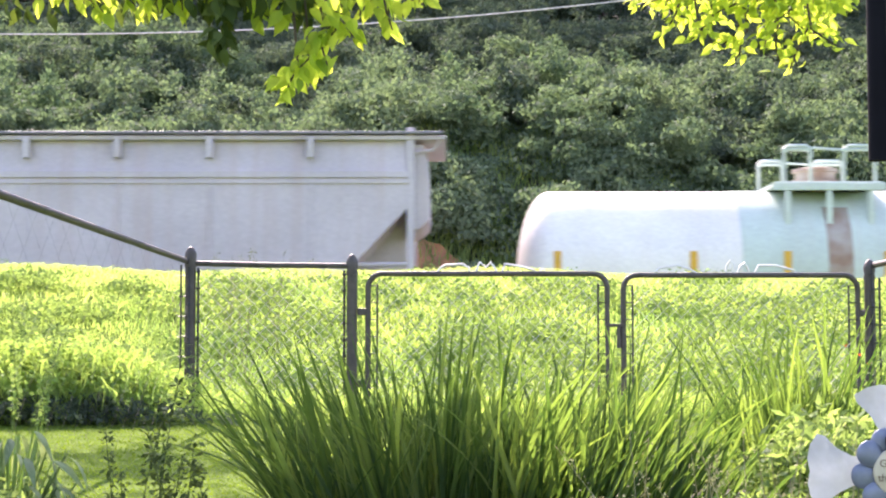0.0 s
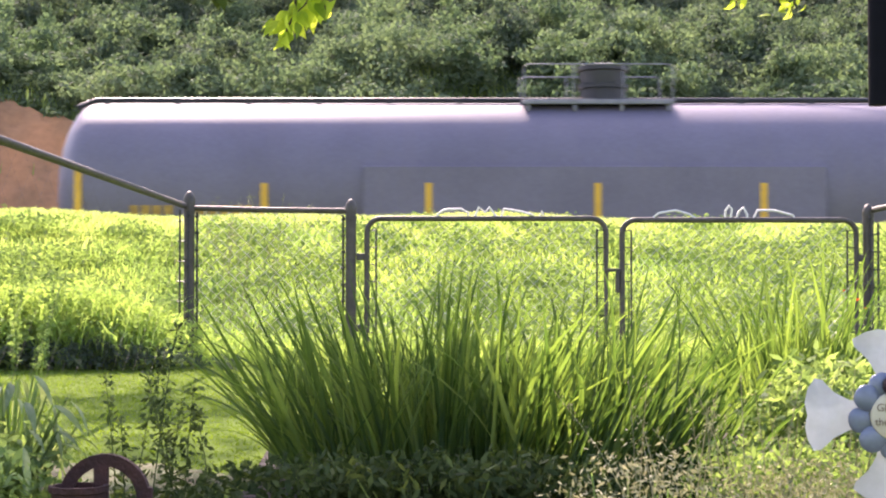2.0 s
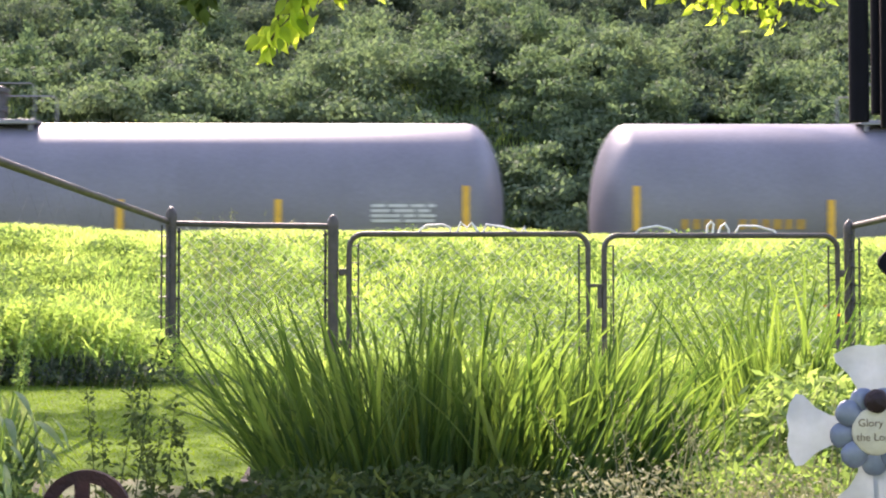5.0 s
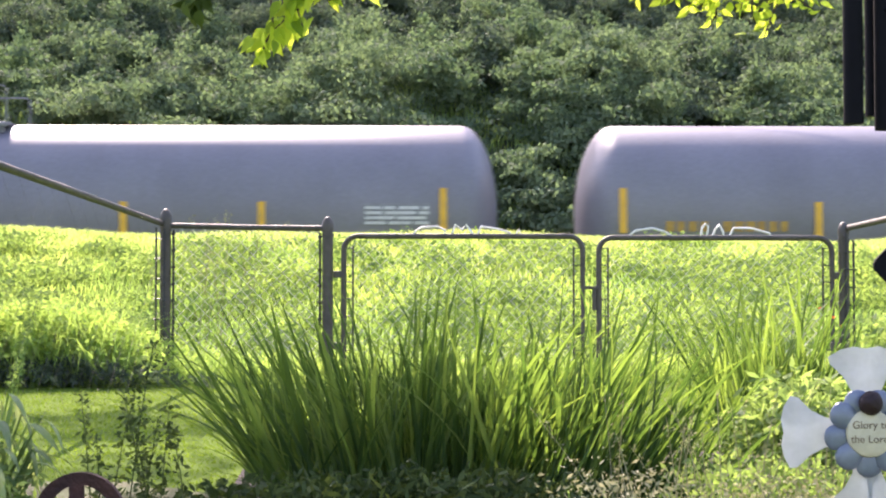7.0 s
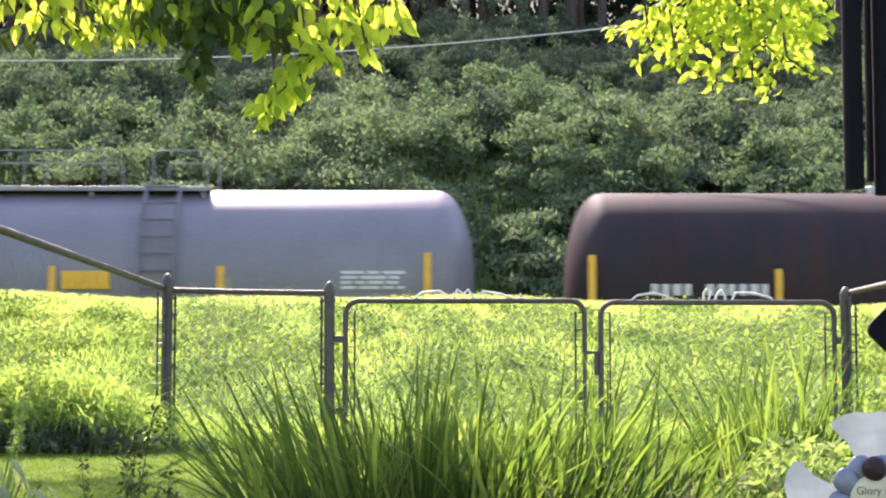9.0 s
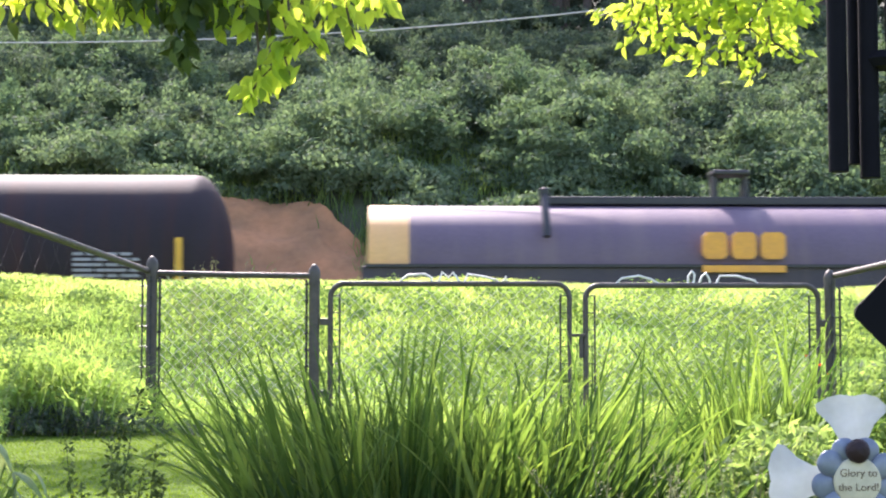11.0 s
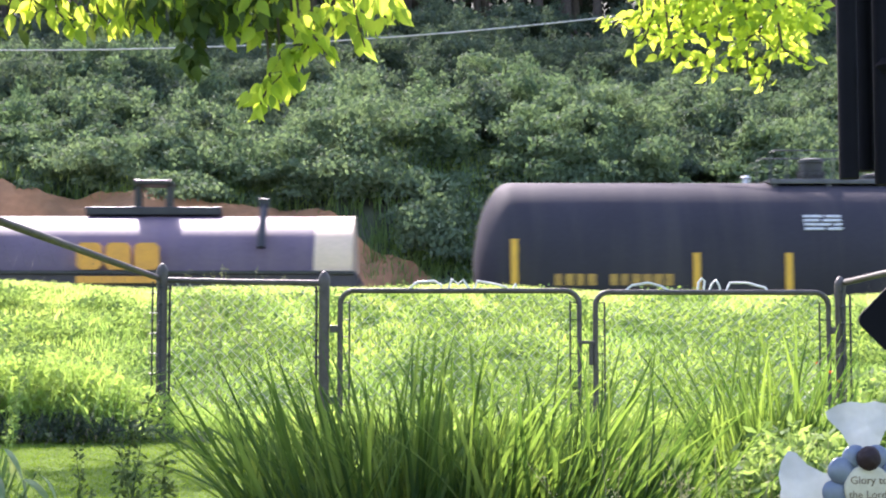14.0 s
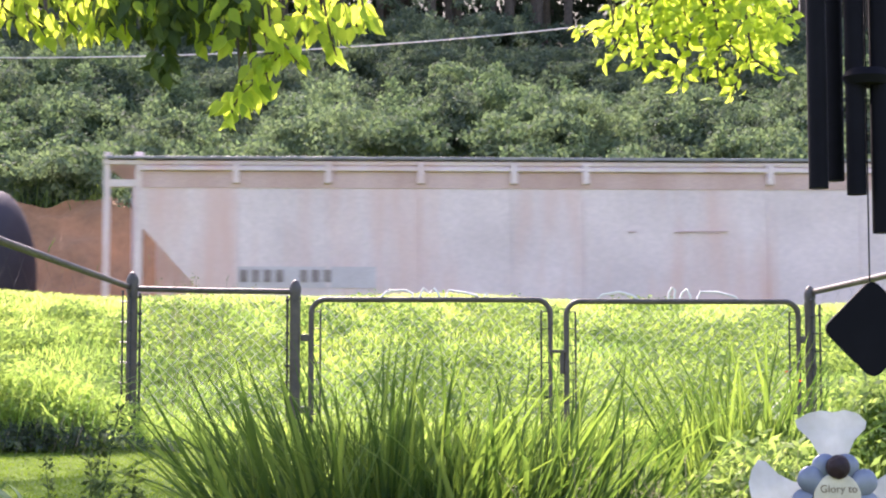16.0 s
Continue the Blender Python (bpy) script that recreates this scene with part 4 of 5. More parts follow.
def coil_car_double(u0, u1):
    c = rail_car("coil_car", u0, u1, "coil car with one navy and one violet hood", "coil car")
    half = (u1 - u0) / 2
    X = lambda rel: rel - half
    running_gear(c, half + 0.6)
    coil_trough(c, half)
    hood(c, X(0), X(6.90), 3.56, P_NAVY, P_YBAND, [], (X(2.45), X(4.65)), (X(1.22), X(5.64)), (X(2.79), X(4.04)), 0.09)
    hood(c, X(7.12), X(14.10), 3.56, P_HOOD, P_CREAM, [(X(7.12) - 0.006, X(7.74)), (X(13.49), X(14.10) + 0.006)], (X(9.62), X(11.87)), (X(8.21), X(12.65)), (X(9.73), X(11.04)), 0.0)


def hopper_car(u0, u1, paint, label, ribs, slant, seed, marks, bulged=False):
    c = rail_car("hopper_car", u0, u1, label, "hopper car")
    half, top, hw = (u1 - u0) / 2, 4.52, 1.52
    X = lambda rel: rel - half
    running_gear(c, half - 0.4)
    end = 0.62
    bx = half - end
    # body: side outline with slope sheets, then the section's slanted shoulder
    zs = 3.84
    out = [(-bx, 3.4), (-bx, zs), (bx, zs), (bx, 3.3), (bx - 2.3, 0.9), (-bx + 2.3, 0.9)]
    part("hopper_body", prism(bmesh.new(), out, -hw, hw), paint, c, "welded steel hopper side")
    bm = bmesh.new()
    sec = [(-hw, zs - 0.002), (-hw + slant, top - 0.12), (hw - slant, top - 0.12), (hw, zs - 0.002)]
    v = [[bm.verts.new((x, y, z)) for y, z in sec] for x in (-bx, bx)]
    for i in range(3):
        bm.faces.new((v[0][i], v[1][i], v[1][i + 1], v[0][i + 1]))
    bm.faces.new(v[0][::-1]), bm.faces.new(v[1])
    part("upper_side", bm, paint, c)
    if slant:
        part("side_beam", boxed(0, -hw - 0.01, zs, 2 * bx, 0.06, 0.11, 0.01), paint, c)
        part("lower_side_beam", boxed(0, -hw - 0.005, zs - 0.12, 2 * bx, 0.05, 0.05), paint, c)
    else:
        part("top_ledge", boxed(0, -hw - 0.03, top - 0.19, 2 * bx, 0.1, 0.06, 0.01), paint, c, "pale ledge under the roof")
        part("upper_band", boxed(0, -hw - 0.004, top - 0.36, 2 * bx, 0.02, 0.26), M_BANDR, c, "rust-stained upper band")
    part("end_web", boxed(0, 0, 2.3, 2 * bx - 0.1, 0.3, 2.6), paint, c, "plain centre web plate")
    part("roof", boxed(0, 0, top - 0.09, 2 * half, 2 * hw + 0.06, 0.07, 0.015), paint, c, "flat roof sheet")
    for y in (-hw + 0.05, hw - 0.05):
        part("running_board", boxed(0, y, top - 0.015, 2 * half - 0.1, 0.3, 0.045, 0.008), M_GREYST, c, "steel grating walkway")
    for r in ribs:
        part("eave_bracket", boxed(X(r), -hw - 0.03, top - 0.25, 0.11, 0.14, 0.34, 0.01), paint, c)
        part("side_stake", boxed(X(r), -hw - 0.008, 2.5, 0.07, 0.03, 2.8, 0.008), paint, c)
    for x in np.linspace(-bx + 0.8, bx - 0.8, 9):
        part("roof_hatch", lathe_z(bmesh.new(), [(0.38, -0.05), (0.38, 0.03), (0.34, 0.06)], 20, (x, 0, top)), paint, c, smooth=True)
    for s in (-1, 1):
        for y in (-hw + 0.05, hw - 0.05):
            if not bulged:
                part("corner_post", boxed(s * (half - 0.06), y, 2.75, 0.1, 0.1, 3.7, 0.01), paint, c)
                part("end_rail", boxed(s * (half - end / 2), y, top - 0.42, end, 0.08, 0.12, 0.01), paint, c)
            part("body_post", boxed(s * (bx + 0.05), y, 2.75, 0.12, 0.12, 3.7, 0.01), paint, c)
            part("end_sill", boxed(s * (half - 1.3), y, 1.15, 2.5, 0.12, 0.25, 0.01), paint, c)
            for k in range(1 if bulged else 4):
                part("rung", tubed([(s * (half - (0.3 if bulged else 0.08)), y, 1.3 + 0.4 * k), (s * (bx + 0.05), y, 1.3 + 0.4 * k)], 0.012, 5), paint, c)
        if bulged:      # rounded end sheet under the roof's overhang
            sheet = [(s * (bx + px), pz) for px, pz in ((0.0, 2.9), (0.22, 3.0), (0.34, 3.12), (0.36, 3.3), (0.34, top - 0.5), (0.26, top - 0.2), (0.0, top - 0.16))]
            part("end_sheet", prism(bmesh.new(), sheet, -hw + 0.14, hw - 0.14), paint, c, "bulged end sheet")
            part("roof_bracket", tubed([(s * (half - 0.08), -hw + 0.1, top - 0.12), (s * (half - 0.22), -hw + 0.1, top - 0.28), (s * (bx + 0.1), -hw + 0.1, top - 0.32)], 0.03, 6), paint, c)
        part("slope_brace", tubed([(s * (bx + 0.04), -hw + 0.05, 2.4), (s * (bx - 0.9), -hw + 0.1, 2.4)], 0.035, 6), paint, c)
    if marks:
        part("marking_patch", boxed(X(3.25), -hw - 0.004, 2.60, 2.2, 0.02, 0.34), M_PATCH, c, "pale overpainted patch")
        r = random.Random(seed)
        for k in range(8):
            if k in (4,):
                continue
            part("marking", boxed(X(2.25 + k * 0.19), -hw - 0.016, 2.62, 0.12, 0.02, 0.2), M_BLACKP, c, "painted marking bar")
        part("hand_grab", tubed([(X(9.15), -hw - 0.05, 3.34), (X(10.0), -hw - 0.05, 3.35)], 0.012, 6), M_BANDR, c)
        part("hand_grab", tubed([(X(8.4), -hw - 0.05, 3.34), (X(8.52), -hw - 0.05, 3.34)], 0.012, 6), M_BANDR, c)


M_GREYST = material("weathered grey steel", (0.24, 0.24, 0.25), (0.17, 0.17, 0.18), 0.55, 0.2, scale=5)
M_LADDER = material("grey ladder steel", (0.15, 0.15, 0.165), (0.11, 0.11, 0.12), 0.6, scale=5)
M_DKST = material("dark walkway steel", (0.10, 0.10, 0.10), (0.07, 0.07, 0.07), 0.5, 0.3, scale=5)
M_PALEST = material("pale walkway steel", (0.5, 0.5, 0.5), (0.4, 0.4, 0.4), 0.5, 0.2, scale=5)
M_STAIN = material("brown spill stain", (0.32, 0.20, 0.13), (0.45, 0.40, 0.33), 0.6, scale=3)
M_BANDR = material("rust-stained paint", (0.64, 0.45, 0.41), (0.52, 0.33, 0.28), 0.6, scale=1.2, stretch=(1, 1, 0.3))
P_STAIN = car_paint("dark spilled residue", (0.085, 0.075, 0.09), (0.14, 0.125, 0.14), 0.6, 0.7, spec=0.2)
M_PATCH = material("pale grey overpaint", (0.60, 0.54, 0.54), (0.52, 0.45, 0.45), 0.6, scale=2)
M_BLACKP = material("faded black stencil", (0.22, 0.17, 0.155), (0.34, 0.28, 0.265), 0.7, scale=6)

hopper_car(-17.2, 0.05, P_HOP, "light grey covered hopper car with roof walkways", (10.53, 11.99, 13.46, 15.08, 2.3, 3.9, 5.5, 7.2, 8.9), 0.12, 1, False, True)
white_tank_car(1.25, 11.63)
blue_tank_car(13.22, 31.27)
grey_tank_car(32.57, 50.34, False, 20)
grey_tank_car(51.80, 69.92, False, 31)
grey_tank_car(71.24, 89.11, True, 42)
dark_tank_car(90.64, 104.9, P_BROWN, M_BAR, "brown-black tank car with white marks", 50)
coil_car_long(107.2, 119.38)
coil_car_double(122.08, 136.18)
dark_tank_car(138.18, 150.87, P_DARK, M_YELD, "charcoal tank car with yellow marks and placard", 60)
hopper_car(152.28, 169.53, P_HOP2, "rust-streaked pale hopper car with end ladders", (2.12, 3.59, 5.07, 6.56, 7.72, 10.7, 12.2, 13.7, 15.2), 0.0, 2, True)


# ---------- garden plants ----------
M_STRAP = material("pale strap leaf", (0.30, 0.36, 0.22), (0.12, 0.20, 0.08), 0.75, spec=0.15, scale=14, trans=0.3, trans_color=TR, per_piece=0.3, stretch=(1, 3, 1))
M_ORANGE = material("orange petals", (0.85, 0.16, 0.03), (0.7, 0.1, 0.02), 0.5, scale=20, trans=0.3)

def sword_mesh(name, h, w, lean, fold):
    """One long folded sword leaf, arching along +x."""
    n = 9
    v, f = [], []
    for i in range(n + 1):
        t = i / n
        x, z = lean * h * t ** 2.2, h * (t - 0.25 * lean * t ** 3)
        ww = w * (0.55 + 0.9 * t) if t < 0.4 else w * (0.91) * (1 - ((t - 0.4) / 0.6) ** 2.0) + 0.0004
        v += [(x - fold * ww, -ww / 2, z), (x, 0, z), (x - fold * ww, ww / 2, z)]
    for i in range(n):
        a = 3 * i
        f += [(a, a + 1, a + 4, a + 3), (a + 1, a + 2, a + 5, a + 4)]
    me = bpy.data.meshes.new(name)
    me.from_pydata(v, [], f)
    me.polygons.foreach_set("use_smooth", [True] * len(f))
    me.materials.append(M_BLADE)
    return me


def sword_clump(x, y, width, depth, n, hmin, hmax, seed, label, out=0.7, skew=0.0):
    r = random.Random(seed)
    z = float(land(x, y)) - 0.02
    c = thing("crocosmia_clump", pose(x, y, z), label, "perennial plant", "sword-leaved garden clumps")
    kinds = [sword_mesh("sword_leaf", 1.0, 0.018 + 0.010 * r.random(), l, 0.35) for l in (0.05, 0.10, 0.18, 0.28, 0.5, 0.14)]
    for k in range(n):
        px, py = (r.random() - 0.5) * width, (r.random() - 0.5) * depth
        ob = new("leaf", kinds[r.randrange(6)])
        ob.parent = c
        h = r.uniform(hmin, hmax)
        ang = math.degrees(math.atan2(py * 0.7 + r.gauss(0, 0.15), px + r.gauss(0, 0.3)))
        tilt = out * 20 * abs(px) / (width / 2) + r.uniform(-3, 7)
        m = pose(px, py, 0, 0, 0, ang) @ pose(0, 0, 0, 0, tilt, 0) @ pose(0, 0, 0, 0, 0, r.uniform(-60, 60))
        m = pose(0, 0, 0, 0, skew, 0) @ m
        ob.matrix_basis = m @ Matrix.Diagonal((h, h * r.uniform(0.8, 1.2), h, 1))
    # the crowded inner leaves, too dense to pick apart
    vs, fs, n0 = [], [], 0
    shape = [(np.array([v.co[:] for v in me.vertices]), np.array([p.vertices[:] for p in me.polygons])) for me in kinds]
    for k in range(int(n * 3)):
        px, py = (r.random() - 0.5) * width * 0.95, (r.random() - 0.5) * depth
        h = r.uniform(hmin, hmax) * r.uniform(0.55, 0.82)
        tilt = out * 20 * px / (width / 2) + r.uniform(-7, 7)
        m = np.array(pose(0, 0, 0, 0, skew, 0) @ pose(px, py, 0, r.uniform(-10, 10), tilt, 0) @ pose(0, 0, 0, 0, 0, r.uniform(0, 360)) @ Matrix.Diagonal((h, h, h, 1)))
        v, f = shape[r.randrange(6)]
        vs.append(v @ m[:3, :3].T + m[:3, 3])
        fs.append(f + n0)
        n0 += len(v)
    tagged(raw("inner_leaves", np.concatenate(vs), np.concatenate(fs), M_BLADE, c, True), kind="stuff")
    return c


def orange_flowers(clump, seed):
    r = random.Random(seed)
    for fx, fz in ((0.26, 0.60), (0.30, 0.56), (0.2, 0.64)):
        bm = bmesh.new()
        for k in range(5):
            a = 2 * math.pi * k / 5 + r.random()
            c = bm.verts.new((fx, 0, fz))
            p = [bm.verts.new((fx + q * math.cos(a + d), q * math.sin(a + d) * 0.6, fz + 0.012)) for q, d in ((0.012, -0.4), (0.024, 0), (0.012, 0.4))]
            bm.faces.new((c, *p))
        part("flower", bm, M_ORANGE, clump, "small orange blossom")


def leaf_mesh(L, W, curl, mat=None, sharp=0.88, slim=0.85):
    me = bpy.data.meshes.new("leaf")
    v, f = [], []
    n = 6
    for i in range(n + 1):
        t = i / n
        w = W * math.sin(math.pi * t ** sharp) ** slim if 0 < t < 1 else 0.001
        z = -curl * L * t * t
        v += [(L * t, -w / 2, z + 0.18 * w), (L * t, 0, z), (L * t, w / 2, z + 0.18 * w)]
    for i in range(n):
        a = 3 * i
        f += [(a, a + 3, a + 4, a + 1), (a + 1, a + 4, a + 5, a + 2)]
    me.from_pydata(v, [], f)
    me.polygons.foreach_set("use_smooth", [True] * len(f))
    me.materials.append(mat or M_LEAF)
    return me


def leafy_mound(name, x, y, w, d, h, n, size, mat, label, seed, category="garden plant"):
    """Stems and many small pointed leaves, loose at the outline."""
    rng = np.random.default_rng(seed)
    z = float(land(x, y))
    t = thing(name, pose(x, y, z - 0.01), label, category)
    cs = np.stack([rng.normal(size=n) * w * 0.28, rng.normal(size=n) * d * 0.28, h * (0.15 + 0.6 * rng.random(n))], 1)
    cs[:, 2] *= np.clip(1.15 - (cs[:, 0] / w) ** 2 * 2.2, 0.3, 1.1)
    v, f = leaf_cloud(rng, cs, np.full((n, 3), h * 0.22), np.full(n, 22), size, 0.9, 0.17)
    tagged(raw("foliage", v, f, mat, t), kind="stuff")
    bm = bmesh.new()
    for k in range(0, n, 3):
        p = cs[k]
        tube(bm, [(p[0] * 0.4, p[1] * 0.4, -0.02), (p[0] * 0.8, p[1] * 0.8, p[2] * 0.6), tuple(p)], 0.003, 4, False)
    tagged(part("stem_growth", bm, M_HERB, t), kind="stuff")
    return t


def strap_plant(x, y, n, seed):
    """Long drooping pale leaves on short stems."""
    r = random.Random(seed)
    t = thing("strap_leaved_plant", pose(x, y, float(land(x, y)) - 0.01), "pale drooping strap-leaved plant beside the lawn", "garden plant")
    kinds = [leaf_mesh(L, L * 0.2, 0.5, M_STRAP) for L in (0.10, 0.125, 0.08)]
    for k in range(n):
        a, h, out = r.uniform(0, 2 * math.pi), r.uniform(0.2, 0.6), r.uniform(0.03, 0.24)
        p = Vector((out * math.cos(a), out * math.sin(a), h))
        part("stem", tubed([(0, 0, 0), (p.x * 0.5, p.y * 0.5, h * 0.7), tuple(p)], 0.003, 5), M_HERB, t)
        ob = new("leaf", kinds[k % 3])
        ob.parent = t
        ob.matrix_basis = Matrix.Translation(p) @ pose(0, 0, 0, 0, 0, math.degrees(a)) @ pose(0, 0, 0, r.uniform(-20, 20), r.uniform(0, 50), 0)


def stalk_plant(name, x, y, n, h0, h1, spread, mat, head, label, seed, leaf=0.03):
    """Thin upright stalks, each with its seed head or small leaves."""
    rng = np.random.default_rng(seed)
    t = thing(name, pose(x, y, float(land(x, y)) - 0.01), label, "garden plant")
    for _ in range(n):
        px, py = rng.normal(size=2) * spread * 0.35
        h, lx, ly = rng.uniform(h0, h1), rng.normal() * (0.25 if head else 0.12), rng.normal() * 0.15
        pts = [(px + lx * h * s ** 1.6, py + ly * h * s ** 1.6, h * s) for s in (0, 0.35, 0.7, 1.0)]
        st = part("stalk", tube(bmesh.new(), pts, [0.003, 0.0025, 0.002, 0.001], 4, False), mat, t)
        k = 34 if head else 150
        s = rng.uniform(0.55 if head else 0.2, 1.0, k)[:, None]
        c = np.concatenate([px + lx * h * s ** 1.6, py + ly * h * s ** 1.6, h * s], 1)
        v, f = leaf_cloud(rng, c, np.full((k, 3), 0.012), np.full(k, 1), leaf, None, 0.2)
        tagged(raw("seed_head" if head else "leaves", v, f, mat, st), kind="stuff")
    return t


sword_clump(0.02, 6.0, 1.05, 0.8, 320, 0.5, 0.97, 11, "dense clump of arching green crocosmia sword leaves", 1.55)
tall_clump = sword_clump(1.60, 7.4, 0.5, 0.5, 90, 0.5, 0.95, 12, "clump of tall crocosmia leaves near the gate", 0.9, 0)
orange_flowers(tall_clump, 4)
sword_clump(0.60, 5.6, 0.5, 0.4, 90, 0.5, 0.95, 13, "arching sunlit crocosmia leaves at the clump's edge", 0.8, 30)
leafy_mound("bed_foliage", 1.05, 4.9, 0.7, 0.5, 0.40, 170, 0.035, M_WEED, "small mixed garden plants in the bed", 28)
leafy_mound("weedy_border", -2.75, 11.35, 1.9, 0.6, 0.60, 750, 0.045, M_FIELD, "weedy border plants along the side fence", 21)
leafy_mound("dark_ground_cover", -2.65, 11.1, 1.8, 0.4, 0.22, 300, 0.045, M_SHRUB, "dark leafy ground cover beside the lawn", 22)
leafy_mound("garden_shrub", 1.34, 5.6, 0.62, 0.4, 0.58, 130, 0.05, M_HERB, "yellow-green leafy shrub behind the metal flower", 23)
strap_plant(-1.24, 4.75, 110, 51)
leafy_mound("herb_mound", -1.26, 4.6, 0.5, 0.4, 0.5, 130, 0.04, M_HERB, "pale leafy herb beside the lawn", 24)
# dark leaf colour stands in for the shade in front of the clump
leafy_mound("shade_foliage", 0.0, 5.2, 2.0, 0.4, 0.30, 260, 0.045, M_DHERB, "low dark foliage in front of the sword leaves", 25)
leafy_mound("yellow_shrub", 2.68, 9.0, 0.6, 0.5, 0.62, 160, 0.06, M_HERB, "yellow-green shrub by the fence post", 26)
leafy_mound("dry_shrub", 0.50, 4.12, 0.6, 0.35, 0.52, 120, 0.018, M_DRY, "low pale dry twigs in front of the sword leaves", 29)
leafy_mound("dry_shrub", 0.95, 4.35, 0.60, 0.4, 0.46, 260, 0.017, M_DRY, "pale dry twiggy plant below the metal flower", 27)
rng = np.random.default_rng(61)
v, f = blades(rng, rng.uniform(-3.6, -1.95, 900), rng.uniform(11.0, 11.6, 900), 0.35, 0.80, 0.013, 1.1)
tagged(raw("border_grass", v, f, M_FIELD), "long loose grass in the weedy border", "grass", kind="stuff")
stalk_plant("dry_grass", 0.98, 4.55, 46, 0.35, 0.66, 0.85, M_DRY, True, "dry tan seed stalks in front of the flower", 31, 0.010)
stalk_plant("leafy_stalks", -0.84, 4.9, 9, 0.42, 0.76, 0.2, M_DHERB, False, "dark slender stalks with narrow leaves", 32, 0.024)
stalk_plant("weed_stalks", -2.42, 9.3, 4, 0.5, 0.95, 0.4, M_HERB, False, "tall thin weeds by the side fence", 33, 0.035)
stalk_plant("seed_stalks", -1.52, 12.6, 16, 0.95, 1.27, 0.45, M_DRY, True, "dry seed heads behind the fence", 34, 0.02)


# ---------- overhanging branches ----------
def hanging_branch(origin, sprays, label, leaf, seed, fill, droop=1.0):
    """Twigs that droop in sprays of overlapping, downward pointing leaves; the foliage above is joined."""
    r = random.Random(seed)
    b = thing("tree_branch", pose(*origin), label, "tree branch", "branches hanging over the garden")
    o = Vector(origin)
    kinds = [leaf_mesh(leaf * s, leaf * s * w, c, None, 0.72, 1.25) for s, w, c in ((1, 0.60, 0.15), (0.8, 0.66, 0.3), (1.15, 0.56, 0.1), (0.95, 0.62, 0.4))]
    part("limb", tubed([Vector((-2.2, 0.5, 0.75)), Vector((-0.8, 0.1, 0.36)), Vector((0, 0, 0.24)), Vector((0.7, 0.1, 0.22))], [0.06, 0.05, 0.03, 0.012], 8), M_BARK, b, smooth=True)

    def turn(lean):
        """Tip downwards and along lean, the blade's flat side towards the open garden, all loosely."""
        tip = Vector((lean + r.gauss(0, 0.5), r.gauss(0, 0.3), -droop + r.gauss(0, 0.25))).normalized()
        flat = Vector((r.gauss(0, 0.8), -0.7 + r.gauss(0, 0.4), 0.4 + r.gauss(0, 0.6)))
        flat = (flat - tip * flat.dot(tip)).normalized()
        side = flat.cross(tip)
        return Matrix((tip, side, flat)).transposed().to_4x4()
    for path, count, wide in sprays:
        count = round(count * 1.2)
        depth = r.uniform(-0.12, 0.12)
        pts = [Vector((x, depth + o.y, z)) - o for x, z in path]
        part("twig", tubed([Vector((pts[0].x - 0.05, 0, 0.24)), *pts], [0.006] + [0.004] * (len(pts) - 1) + [0.002], 5), M_BARK, b, smooth=True)
        lean = max(-0.9, min(0.9, (pts[-1].x - pts[0].x) / (abs(pts[-1].z - pts[0].z) + 0.05)))
        for k in range(count):
            s = (k + r.random()) / count * (len(pts) - 1)
            i = min(len(pts) - 2, int(s))
            p = pts[i].lerp(pts[i + 1], s - i) + Vector((r.gauss(0, wide), r.gauss(0, 0.05), r.gauss(0.01, wide * 0.6)))
            ob = new("leaf", kinds[r.randrange(4)])
            ob.parent = b
            ob.matrix_basis = Matrix.Translation(p) @ turn(lean)
    shape = [(np.array([v.co[:] for v in me.vertices]), np.array([p.vertices[:] for p in me.polygons])) for me in kinds]
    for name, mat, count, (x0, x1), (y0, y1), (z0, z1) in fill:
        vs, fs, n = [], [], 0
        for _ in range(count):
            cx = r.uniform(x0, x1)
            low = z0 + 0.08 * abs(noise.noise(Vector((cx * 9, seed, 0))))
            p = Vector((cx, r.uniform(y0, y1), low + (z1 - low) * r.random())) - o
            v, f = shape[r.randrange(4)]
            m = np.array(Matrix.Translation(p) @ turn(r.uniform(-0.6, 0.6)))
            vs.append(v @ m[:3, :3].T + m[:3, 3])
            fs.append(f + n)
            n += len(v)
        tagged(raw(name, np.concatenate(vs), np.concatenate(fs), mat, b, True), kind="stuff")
    return b


